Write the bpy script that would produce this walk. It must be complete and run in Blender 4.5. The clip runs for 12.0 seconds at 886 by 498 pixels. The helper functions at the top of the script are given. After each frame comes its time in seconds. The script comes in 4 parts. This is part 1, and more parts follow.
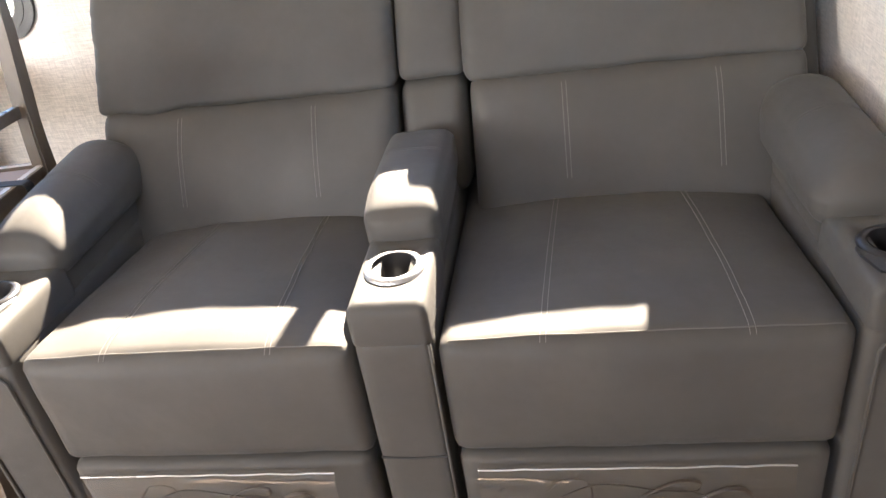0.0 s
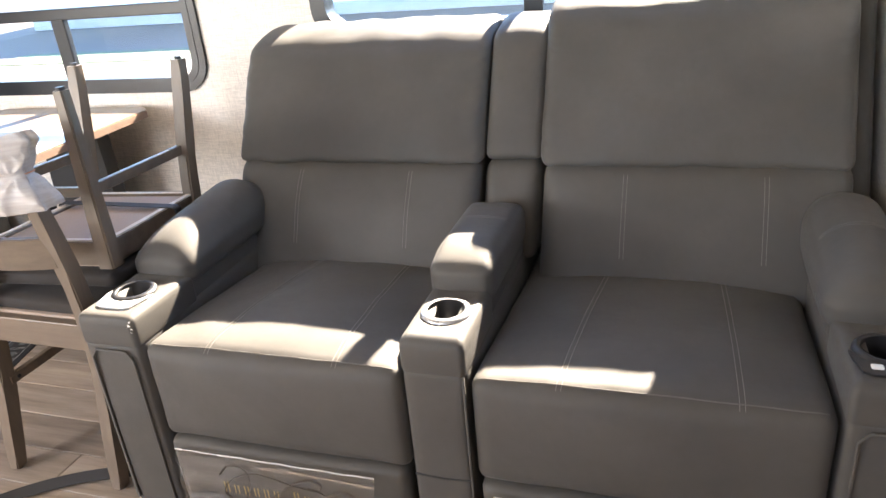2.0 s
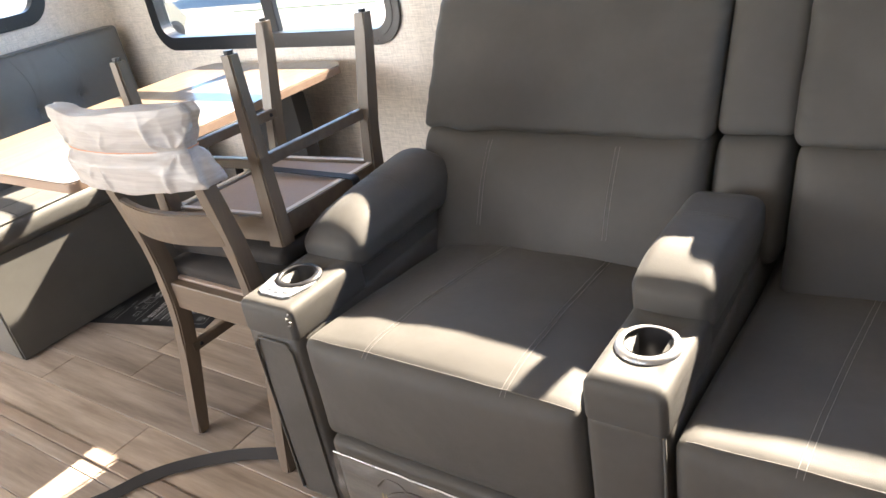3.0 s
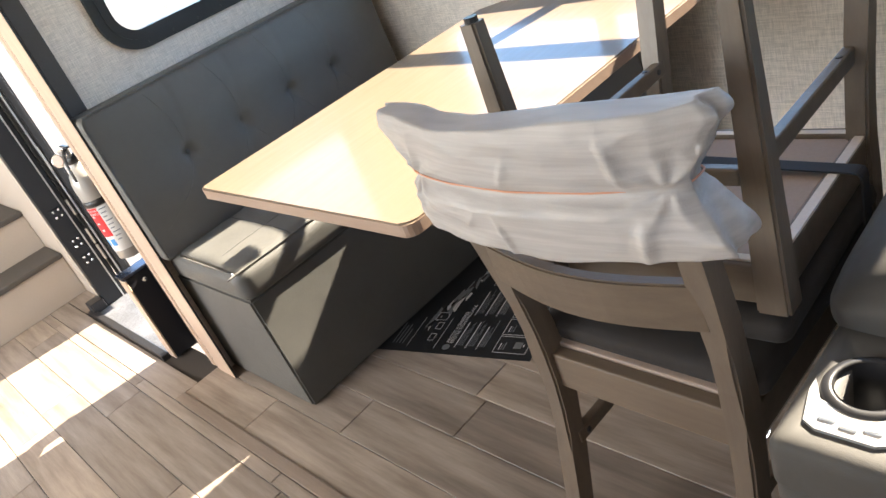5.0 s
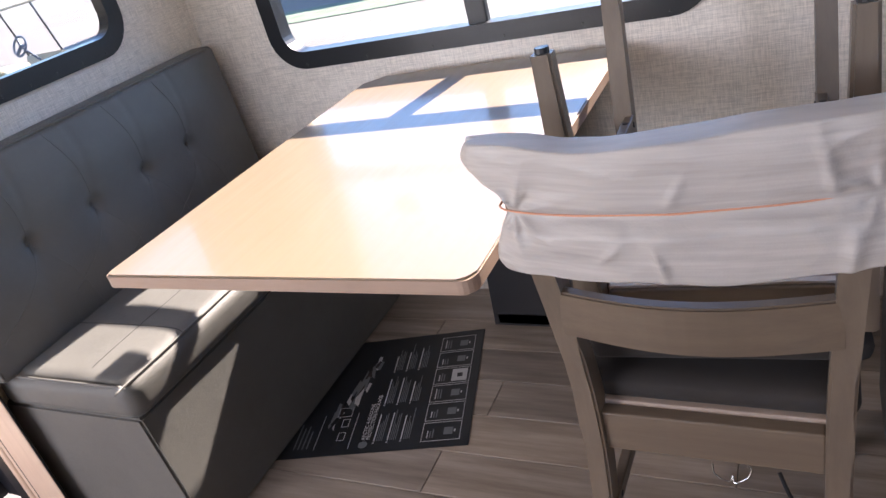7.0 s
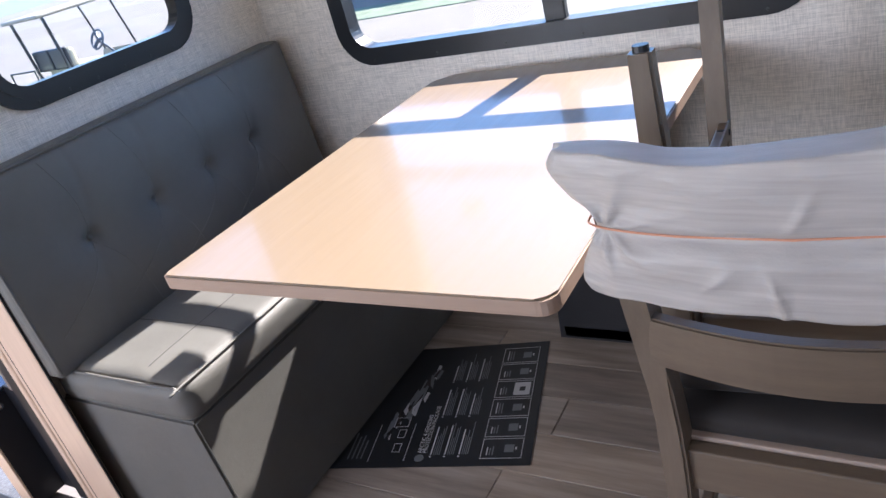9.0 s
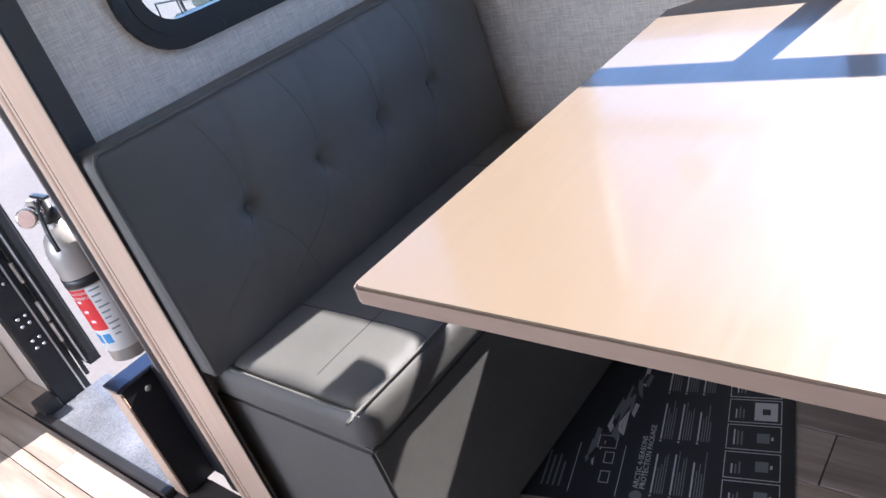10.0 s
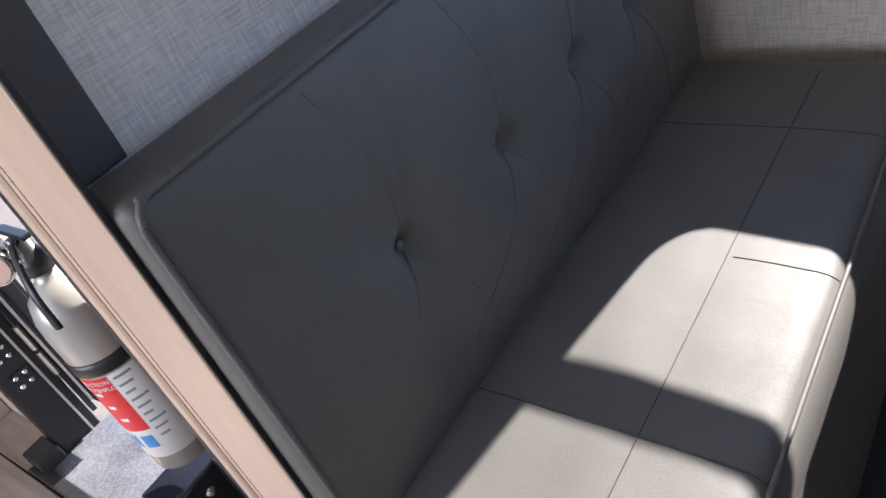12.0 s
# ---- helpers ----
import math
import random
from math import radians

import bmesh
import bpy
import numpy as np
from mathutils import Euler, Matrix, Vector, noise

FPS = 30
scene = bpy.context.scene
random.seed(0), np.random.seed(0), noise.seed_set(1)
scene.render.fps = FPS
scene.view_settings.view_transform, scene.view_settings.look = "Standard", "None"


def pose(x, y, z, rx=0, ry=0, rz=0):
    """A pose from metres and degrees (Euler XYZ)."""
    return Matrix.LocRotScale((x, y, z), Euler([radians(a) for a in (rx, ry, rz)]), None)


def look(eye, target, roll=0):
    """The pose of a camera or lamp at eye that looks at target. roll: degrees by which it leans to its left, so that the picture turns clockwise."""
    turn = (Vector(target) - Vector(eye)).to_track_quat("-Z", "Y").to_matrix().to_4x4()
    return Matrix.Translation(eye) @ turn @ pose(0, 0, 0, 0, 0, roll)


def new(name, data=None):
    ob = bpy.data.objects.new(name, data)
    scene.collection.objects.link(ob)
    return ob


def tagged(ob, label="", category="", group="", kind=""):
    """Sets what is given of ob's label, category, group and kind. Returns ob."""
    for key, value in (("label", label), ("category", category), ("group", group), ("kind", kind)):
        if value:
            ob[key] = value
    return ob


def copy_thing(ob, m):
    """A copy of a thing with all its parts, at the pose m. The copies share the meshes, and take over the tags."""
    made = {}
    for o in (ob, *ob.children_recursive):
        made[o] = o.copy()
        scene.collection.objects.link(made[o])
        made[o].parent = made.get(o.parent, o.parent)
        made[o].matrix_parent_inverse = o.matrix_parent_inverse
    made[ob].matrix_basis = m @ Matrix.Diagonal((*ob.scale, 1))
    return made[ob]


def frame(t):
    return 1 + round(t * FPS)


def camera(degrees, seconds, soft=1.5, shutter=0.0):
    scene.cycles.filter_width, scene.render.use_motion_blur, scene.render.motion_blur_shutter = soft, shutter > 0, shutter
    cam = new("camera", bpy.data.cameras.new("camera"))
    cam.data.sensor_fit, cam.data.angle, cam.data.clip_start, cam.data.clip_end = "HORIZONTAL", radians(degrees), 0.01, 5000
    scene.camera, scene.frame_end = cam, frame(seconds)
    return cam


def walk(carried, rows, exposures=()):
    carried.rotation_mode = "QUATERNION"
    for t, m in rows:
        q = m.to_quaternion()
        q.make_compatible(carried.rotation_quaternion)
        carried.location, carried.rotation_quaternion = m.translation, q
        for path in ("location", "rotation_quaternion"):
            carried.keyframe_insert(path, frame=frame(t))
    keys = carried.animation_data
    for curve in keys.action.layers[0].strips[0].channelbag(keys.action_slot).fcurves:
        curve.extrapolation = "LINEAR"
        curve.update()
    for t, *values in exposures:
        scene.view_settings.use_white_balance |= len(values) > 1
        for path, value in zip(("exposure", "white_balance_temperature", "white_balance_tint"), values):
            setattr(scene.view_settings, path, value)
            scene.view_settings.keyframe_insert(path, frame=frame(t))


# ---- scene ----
cam = camera(61.8, 12.0)
PATH = [
    (0, (2.906, -0.892, 1.193), (2.599, 0.797, 0.167), -9.0),
    (0.5, (2.98, -0.952, 1.176), (2.511, 0.652, 0.078), -9.7),
    (1, (3.022, -1.067, 1.204), (2.534, 0.569, 0.162), -8.1),
    (1.5, (3.057, -1.108, 1.269), (2.574, 0.624, 0.393), -5.7),
    (2, (3.071, -1.086, 1.263), (2.458, 0.631, 0.44), -5.5),
    (2.5, (3.059, -0.927, 1.24), (2.172, 0.648, 0.384), -7.5),
    (2.7, (3.039, -0.872, 1.24), (2.056, 0.636, 0.369), -8.6),
    (4.3, (2.493, -0.477, 1.206), (1.083, 0.555, 0.234), -19.5),
    (4.5, (2.393, -0.506, 1.209), (0.966, 0.51, 0.244), -20.4),
    (5, (2.143, -0.53, 1.222), (0.703, 0.482, 0.271), -22.5),
    (5.5, (1.934, -0.511, 1.209), (0.555, 0.581, 0.259), -23.2),
    (6, (1.829, -0.583, 1.219), (0.671, 0.727, 0.248), -20.3),
    (6.5, (1.733, -0.706, 1.234), (0.761, 0.765, 0.29), -17.0),
    (7, (1.706, -0.723, 1.228), (0.807, 0.812, 0.314), -15.5),
    (7.2, (1.698, -0.726, 1.227), (0.824, 0.829, 0.322), -15.1),
    (8.8, (1.678, -0.688, 1.233), (0.723, 0.831, 0.348), -15.0),
    (9, (1.644, -0.658, 1.212), (0.613, 0.81, 0.332), -15.6),
    (9.5, (1.507, -0.515, 1.215), (0.332, 0.831, 0.302), -16.9),
    (10, (1.26, -0.44, 1.179), (-0.015, 0.765, 0.226), -18.8),
    (10.5, (1.009, -0.375, 1.161), (-0.305, 0.745, 0.163), -20.7),
    (11, (0.757, -0.325, 1.152), (-0.531, 0.771, 0.08), -22.0),
    (11.5, (0.631, -0.283, 1.121), (-0.588, 0.837, -0.006), -21.9),
    (12, (0.586, -0.181, 1.122), (-0.599, 0.925, -0.053), -21.6),
]
walk(cam, [(t, look(eye, target, roll)) for t, eye, target, roll in PATH],
     exposures=[(0.0, 4.0, 7000, 15), (1.5, 3.85, 7000, 15), (2.7, 3.55, 7000, 14), (4.4, 3.1, 7000, 9), (6.0, 2.65, 6600, 17),
                (7.2, 2.6, 6400, 21), (9.0, 2.45, 5900, 17), (10.2, 2.25, 5700, 17), (12.0, 2.1, 6000, 17)])

# ---- world, sun ----
SUN = Vector((0.15, 1.0, 0.69)).normalized()
world = bpy.data.worlds.new("world")
scene.world = world
world.use_nodes = True
wn = world.node_tree
sky = wn.nodes.new("ShaderNodeTexSky")
sky.sky_type = "NISHITA"
sky.sun_disc = False
sky.sun_elevation = math.asin(SUN.z)
sky.sun_rotation = math.atan2(SUN.x, SUN.y)
sky.dust_density, sky.air_density, sky.ozone_density = 0.05, 1.0, 5.0
wn.links.new(sky.outputs["Color"], wn.nodes["Background"].inputs["Color"])
wn.nodes["Background"].inputs["Strength"].default_value = 0.12
sun = new("sun", bpy.data.lights.new("sun", "SUN"))
sun.data.energy, sun.data.angle, sun.data.color = 5.0, radians(0.6), (1.0, 0.91, 0.77)
sun.matrix_world = look(SUN * 20, (0, 0, 0))


def fill_lamp(x0, x1, z0, z1, y, watts):
    """An area lamp added as fill, behind an unseen opening across the aisle."""
    a = new("aisle_fill", bpy.data.lights.new("aisle_fill", "AREA"))
    a.data.shape, a.data.size, a.data.size_y = "RECTANGLE", x1 - x0, z1 - z0
    a.data.energy, a.data.color = watts, (1.0, 0.97, 0.93)
    a.matrix_world = look(((x0 + x1) / 2, y, (z0 + z1) / 2), ((x0 + x1) / 2, y + 1, (z0 + z1) / 2))


fill_lamp(-1.7, 0.3, 0.8, 1.7, -2.36, 14.5)
fill_lamp(1.55, 2.85, 1.2, 1.7, -2.36, 1.7)


# ---- material helpers ----
def mat(name):
    m = bpy.data.materials.new(name)
    m.use_nodes = True
    nt = m.node_tree
    return m, nt, nt.nodes["Principled BSDF"]


def coords(nt, scale=(1, 1, 1), kind="Object"):
    tc = nt.nodes.new("ShaderNodeTexCoord")
    mp = nt.nodes.new("ShaderNodeMapping")
    mp.inputs["Scale"].default_value = scale
    nt.links.new(tc.outputs[kind], mp.inputs["Vector"])
    return mp.outputs["Vector"]


def noise_tex(nt, vec, scale, detail=4.0, rough=0.55):
    n = nt.nodes.new("ShaderNodeTexNoise")
    n.inputs["Scale"].default_value = scale
    n.inputs["Detail"].default_value = detail
    n.inputs["Roughness"].default_value = rough
    nt.links.new(vec, n.inputs["Vector"])
    return n.outputs["Fac"]


def ramp(nt, fac, stops):
    r = nt.nodes.new("ShaderNodeValToRGB")
    while len(r.color_ramp.elements) < len(stops):
        r.color_ramp.elements.new(0.5)
    for e, (p, c) in zip(r.color_ramp.elements, stops):
        e.position, e.color = p, (*c, 1)
    nt.links.new(fac, r.inputs["Fac"])
    return r.outputs["Color"]


def mixc(nt, fac, a, b, mode="MIX"):
    m = nt.nodes.new("ShaderNodeMix")
    m.data_type, m.blend_type = "RGBA", mode
    for sock, v in ((m.inputs[0], fac), (m.inputs[6], a), (m.inputs[7], b)):
        if hasattr(v, "is_linked"):
            nt.links.new(v, sock)
        else:
            sock.default_value = v if isinstance(v, (int, float)) else (*v, 1)
    return m.outputs[2]


def maths(nt, op, a, b=0.0):
    m = nt.nodes.new("ShaderNodeMath")
    m.operation = op
    for sock, v in ((m.inputs[0], a), (m.inputs[1], b)):
        if hasattr(v, "is_linked"):
            nt.links.new(v, sock)
        else:
            sock.default_value = v
    return m.outputs[0]


def bump(nt, bsdf, height, strength=0.2, distance=0.002):
    b = nt.nodes.new("ShaderNodeBump")
    b.inputs["Strength"].default_value = strength
    b.inputs["Distance"].default_value = distance
    nt.links.new(height, b.inputs["Height"])
    nt.links.new(b.outputs["Normal"], bsdf.inputs["Normal"])


def simple(name, col, rough=0.5, metal=0.0, var=0.12, scale=30.0, bumps=0.05, spec=0.5, coat=0.0):
    """A plain material with variation at two scales and a fine relief."""
    m, nt, b = mat(name)
    v = coords(nt)
    big, fine = noise_tex(nt, v, scale * 0.15, 3), noise_tex(nt, v, scale * 6, 3)
    f = maths(nt, "ADD", maths(nt, "MULTIPLY", big, 0.6), maths(nt, "MULTIPLY", fine, 0.4))
    lo, hi = [c * (1 - var) for c in col], [min(1, c * (1 + var)) for c in col]
    nt.links.new(ramp(nt, f, [(0.3, lo), (0.7, hi)]), b.inputs["Base Color"])
    nt.links.new(maths(nt, "ADD", maths(nt, "MULTIPLY", big, 0.2), rough - 0.1), b.inputs["Roughness"])
    b.inputs["Metallic"].default_value = metal
    b.inputs["Specular IOR Level"].default_value = spec
    b.inputs["Coat Weight"].default_value = coat
    bump(nt, b, fine, bumps, 0.001)
    return m


def leather(name, col, grain=900.0, rough=0.5, spec=0.32):
    """Pebbled upholstery vinyl: fine cells, soft large mottling."""
    m, nt, b = mat(name)
    v = coords(nt)
    big = noise_tex(nt, v, 5.0, 4)
    mid = noise_tex(nt, v, 60.0, 3)
    vor = nt.nodes.new("ShaderNodeTexVoronoi")
    vor.inputs["Scale"].default_value = grain
    nt.links.new(v, vor.inputs["Vector"])
    lo, hi = [c * 0.86 for c in col], [c * 1.12 for c in col]
    base = ramp(nt, big, [(0.3, lo), (0.7, hi)])
    base = mixc(nt, maths(nt, "MULTIPLY", mid, 0.25), base, [c * 0.8 for c in col])
    nt.links.new(base, b.inputs["Base Color"])
    nt.links.new(maths(nt, "ADD", maths(nt, "MULTIPLY", mid, 0.15), rough - 0.08), b.inputs["Roughness"])
    h = maths(nt, "ADD", vor.outputs["Distance"], maths(nt, "MULTIPLY", mid, 1.5))
    bump(nt, b, h, 0.22, 0.0012)
    b.inputs["Sheen Weight"].default_value = 0.04
    b.inputs["Specular IOR Level"].default_value = spec
    return m


def wood(name, light, dark, axis="z", rough=0.45, ring=7.0, per_object=False, contrast=1.0, pore=0.3):
    """Stained wood: long streaks along one axis and fine pores."""
    m, nt, b = mat(name)
    sc = {"x": (1.2, 14, 14), "y": (14, 1.2, 14), "z": (14, 14, 1.2)}[axis]
    v = coords(nt, sc)
    if per_object:
        info = nt.nodes.new("ShaderNodeObjectInfo")
        add = nt.nodes.new("ShaderNodeVectorMath")
        add.operation = "ADD"
        comb = nt.nodes.new("ShaderNodeCombineXYZ")
        for k in range(3):
            nt.links.new(maths(nt, "MULTIPLY", info.outputs["Random"], 40.0 + 17 * k), comb.inputs[k])
        nt.links.new(v, add.inputs[0])
        nt.links.new(comb.outputs[0], add.inputs[1])
        v = add.outputs[0]
    streak = noise_tex(nt, v, ring * 0.35, 6, 0.6)
    pores = noise_tex(nt, v, ring * 4, 4, 0.7)
    base = ramp(nt, streak, [(0.5 - 0.2 / contrast, dark), (0.5 + 0.2 / contrast, light)])
    base = mixc(nt, maths(nt, "MULTIPLY", pores, pore), base, [c * 0.6 for c in dark], "MIX")
    if per_object:
        base = mixc(nt, 1.0, base, ramp(nt, info.outputs["Random"], [(0.0, (0.78, 0.77, 0.76)), (0.5, (1, 1, 1)), (1.0, (1.2, 1.16, 1.1))]), "MULTIPLY")
    nt.links.new(base, b.inputs["Base Color"])
    nt.links.new(maths(nt, "ADD", maths(nt, "MULTIPLY", pores, 0.25), rough - 0.1), b.inputs["Roughness"])
    bump(nt, b, pores, 0.4 * pore, 0.0008)
    return m


def linen(name, light, dark):
    """Woven-look wall covering: crossed fine threads of uneven tone."""
    m, nt, b = mat(name)
    tv, th = noise_tex(nt, coords(nt, (420, 420, 28)), 1.0, 3), noise_tex(nt, coords(nt, (28, 28, 420)), 1.0, 3)
    f = maths(nt, "MULTIPLY", maths(nt, "ADD", tv, th), 0.5)
    big = noise_tex(nt, coords(nt), 3.0, 3)
    col = mixc(nt, maths(nt, "MULTIPLY", big, 0.2), ramp(nt, f, [(0.38, dark), (0.6, light)]), dark)
    nt.links.new(col, b.inputs["Base Color"])
    b.inputs["Roughness"].default_value = 0.62
    bump(nt, b, f, 0.35, 0.0012)
    return m


M_SOFA = leather("sofa_vinyl", (0.071, 0.067, 0.061), 800, 0.62)
M_BENCH = leather("bench_vinyl", (0.104, 0.102, 0.094), 1000, 0.56, 0.5)
M_TREAD = simple("tread_covering", (0.07, 0.062, 0.055), 0.7, var=0.2)
M_STITCH = simple("stitch_thread", (0.2, 0.19, 0.178), 0.8)
M_EDGE = simple("edge_thread", (0.1, 0.095, 0.088), 0.8)
M_SEAM = simple("seam_dark", (0.03, 0.03, 0.032), 0.8)
M_WALL = linen("linen_wall", (0.82, 0.76, 0.69), (0.53, 0.495, 0.455))
M_PLAIN = simple("plain_panel", (0.45, 0.39, 0.33), 0.6, var=0.05)
M_CEIL = simple("ceiling_panel", (0.66, 0.64, 0.6), 0.7, var=0.03)
M_FLOOR = wood("plank_floor", (0.43, 0.362, 0.306), (0.175, 0.14, 0.114), "x", 0.42, 6.0, True, 0.9)
M_JOINT = simple("floor_joint", (0.05, 0.042, 0.036), 0.8)
M_TABLE = wood("table_laminate", (0.21, 0.16, 0.112), (0.194, 0.145, 0.098), "y", 0.36, 1.0, False, 0.4, 0.05)
M_TABLE.node_tree.nodes["Principled BSDF"].inputs["Coat Weight"].default_value = 0.42
M_TABLE.node_tree.nodes["Principled BSDF"].inputs["Coat Roughness"].default_value = 0.1
M_TEDGE = wood("table_edging", (0.36, 0.26, 0.2), (0.3, 0.21, 0.16), "x", 0.4)
M_CHAIR = wood("chair_wood", (0.165, 0.125, 0.09), (0.115, 0.086, 0.062), "x", 0.38, 9.0)
M_CHAIRV = wood("chair_wood_upright", (0.165, 0.128, 0.095), (0.115, 0.088, 0.066), "z", 0.38, 9.0)
M_CSEAT = leather("chair_seat_fabric", (0.036, 0.032, 0.03), 1400, 0.8, 0.2)
M_UNDER = simple("seat_underside", (0.36, 0.28, 0.23), 0.7, var=0.1)
M_RAW = simple("raw_wood_edge", (0.68, 0.62, 0.56), 0.6)
M_POST = wood("slide_post_wood", (0.62, 0.47, 0.36), (0.5, 0.36, 0.27), "z", 0.4, 4.0)
M_FRAME = simple("window_black", (0.014, 0.016, 0.02), 0.35, var=0.2, spec=0.4)
M_BLACK = simple("black_plastic", (0.018, 0.018, 0.02), 0.4, var=0.2)
M_DARK = simple("dark_panel", (0.01, 0.011, 0.016), 0.5, var=0.2)
M_BMETAL = simple("black_metal", (0.03, 0.032, 0.036), 0.35, 0.6)
M_ALU = simple("aluminium", (0.6, 0.6, 0.6), 0.38, 1.0)
M_CHROME = simple("chrome", (0.75, 0.75, 0.74), 0.18, 1.0, var=0.04)
M_RING = simple("cup_ring_silver", (0.55, 0.55, 0.55), 0.3, 0.6)
M_WHITE = simple("white_print", (0.75, 0.75, 0.73), 0.6, var=0.04)
M_GREYP = simple("grey_print", (0.28, 0.3, 0.32), 0.6)
M_RED = simple("red_print", (0.66, 0.03, 0.035), 0.45)
M_BLUE = simple("blue_print", (0.05, 0.25, 0.55), 0.45)
M_EXT = simple("extinguisher_paint", (0.4, 0.38, 0.35), 0.32, 0.25, var=0.05, coat=0.4)
M_PWHITE = simple("poster_white", (0.42, 0.42, 0.42), 0.5)
M_PGREY = simple("poster_grey", (0.13, 0.14, 0.145), 0.5)
M_POSTER = simple("poster_black", (0.012, 0.013, 0.015), 0.45)
M_GOLD = simple("gold_print", (0.36, 0.25, 0.08), 0.4)
M_BROWN = simple("brown_print", (0.022, 0.014, 0.012), 0.4)
M_BELT = simple("black_webbing", (0.015, 0.015, 0.017), 0.7)
M_CORD = simple("orange_string", (0.55, 0.25, 0.15), 0.7)
M_STEP = simple("step_mat", (0.16, 0.165, 0.18), 0.45, 0.3, var=0.75, scale=25, bumps=1.0)
M_CONC = simple("concrete_ground", (0.155, 0.133, 0.112), 0.9, var=0.2, scale=3)
M_GRASS = simple("grass", (0.13, 0.16, 0.1), 0.95, var=0.4, scale=20)
M_BLDG = simple("pale_cladding", (0.8, 0.8, 0.74), 0.6, var=0.05)
M_CREAM = simple("cream_cladding", (0.3, 0.26, 0.19), 0.6, var=0.05)
M_CARTSEAT = simple("cart_seat", (0.42, 0.37, 0.26), 0.6)
M_CARTWHEEL = simple("cart_wheel_grey", (0.07, 0.085, 0.12), 0.5)


def glassy(name, tint=(0.93, 0.96, 0.96), gloss=0.045):
    m, nt, b = mat(name)
    nt.nodes.remove(b)
    t, g, mx = nt.nodes.new("ShaderNodeBsdfTransparent"), nt.nodes.new("ShaderNodeBsdfGlossy"), nt.nodes.new("ShaderNodeMixShader")
    lw = nt.nodes.new("ShaderNodeLayerWeight")
    lw.inputs["Blend"].default_value = 0.5
    fr = maths(nt, "ADD", maths(nt, "MULTIPLY", maths(nt, "POWER", lw.outputs["Facing"], 5.0), 0.85), gloss)
    t.inputs["Color"].default_value = (*tint, 1)
    g.inputs["Roughness"].default_value = 0.02
    nt.links.new(fr, mx.inputs[0])
    nt.links.new(t.outputs[0], mx.inputs[1])
    nt.links.new(g.outputs[0], mx.inputs[2])
    nt.links.new(mx.outputs[0], nt.nodes["Material Output"].inputs["Surface"])
    return m


M_GLASS = glassy("window_glass")
M_CLEAR = glassy("clear_plastic_film", (0.95, 0.95, 0.94), 0.2)


def foam_mat():
    """Thin translucent foam wrap with faint rolled stripes."""
    m, nt, b = mat("foam_wrap")
    v = coords(nt)
    stripes = noise_tex(nt, coords(nt, (6, 40, 150)), 1.0, 2)
    fine = noise_tex(nt, v, 350, 3)
    nt.links.new(ramp(nt, stripes, [(0.3, (0.36, 0.335, 0.315)), (0.7, (0.45, 0.424, 0.4))]), b.inputs["Base Color"])
    b.inputs["Roughness"].default_value = 0.5
    b.inputs["Transmission Weight"].default_value = 0.0
    b.inputs["Subsurface Weight"].default_value = 0.25
    b.inputs["Subsurface Radius"].default_value = (0.01, 0.01, 0.01)
    bump(nt, b, maths(nt, "ADD", maths(nt, "MULTIPLY", stripes, 1.0), fine), 0.16, 0.002)
    return m


M_FOAM = foam_mat()


# ---- mesh helpers ----
def thing(name, loc=(0, 0, 0), label="", category="", group="", kind=""):
    ob = new(name)
    ob.location = loc
    ob.empty_display_size = 0.1
    return tagged(ob, label, category, group, kind)


def part(name, bm, material, parent=None, label="", smooth=False):
    """Links a bmesh, made in world metres, as one mesh object under a thing or a part."""
    me = bpy.data.meshes.new(name)
    if bm.faces:
        bmesh.ops.recalc_face_normals(bm, faces=bm.faces)
    bm.to_mesh(me)
    bm.free()
    if smooth:
        for p in me.polygons:
            p.use_smooth = True
    me.materials.append(material)
    ob = new(name, me)
    if parent is not None:
        ob.parent = parent
        top = parent if parent.parent is None else parent.parent
        ob.matrix_parent_inverse = Matrix.Translation(top.location).inverted() if parent is top else Matrix()
    return tagged(ob, label)


def solo(name, bm, material, label, category, group="", kind="", smooth=False):
    ob = part(name, bm, material, None, "", smooth)
    return tagged(ob, label, category, group, kind)


def box(x0, x1, y0, y1, z0, z1, r=0.0, seg=2, bm=None):
    """A box, its edges rounded by r; added to bm if given."""
    b = bmesh.new()
    bmesh.ops.create_cube(b, size=1.0)
    for v in b.verts:
        v.co = Vector((x0 + (v.co.x + 0.5) * (x1 - x0), y0 + (v.co.y + 0.5) * (y1 - y0), z0 + (v.co.z + 0.5) * (z1 - z0)))
    if r > 0:
        bmesh.ops.bevel(b, geom=list(b.edges), offset=r, segments=seg, affect="EDGES", profile=0.5)
    return join(bm, b)


def join(bm, b, m=None):
    if m is not None:
        bmesh.ops.transform(b, matrix=m, verts=b.verts)
    if bm is None:
        return b
    me = bpy.data.meshes.new("tmp")
    b.to_mesh(me)
    b.free()
    bm.from_mesh(me)
    bpy.data.meshes.remove(me)
    return bm


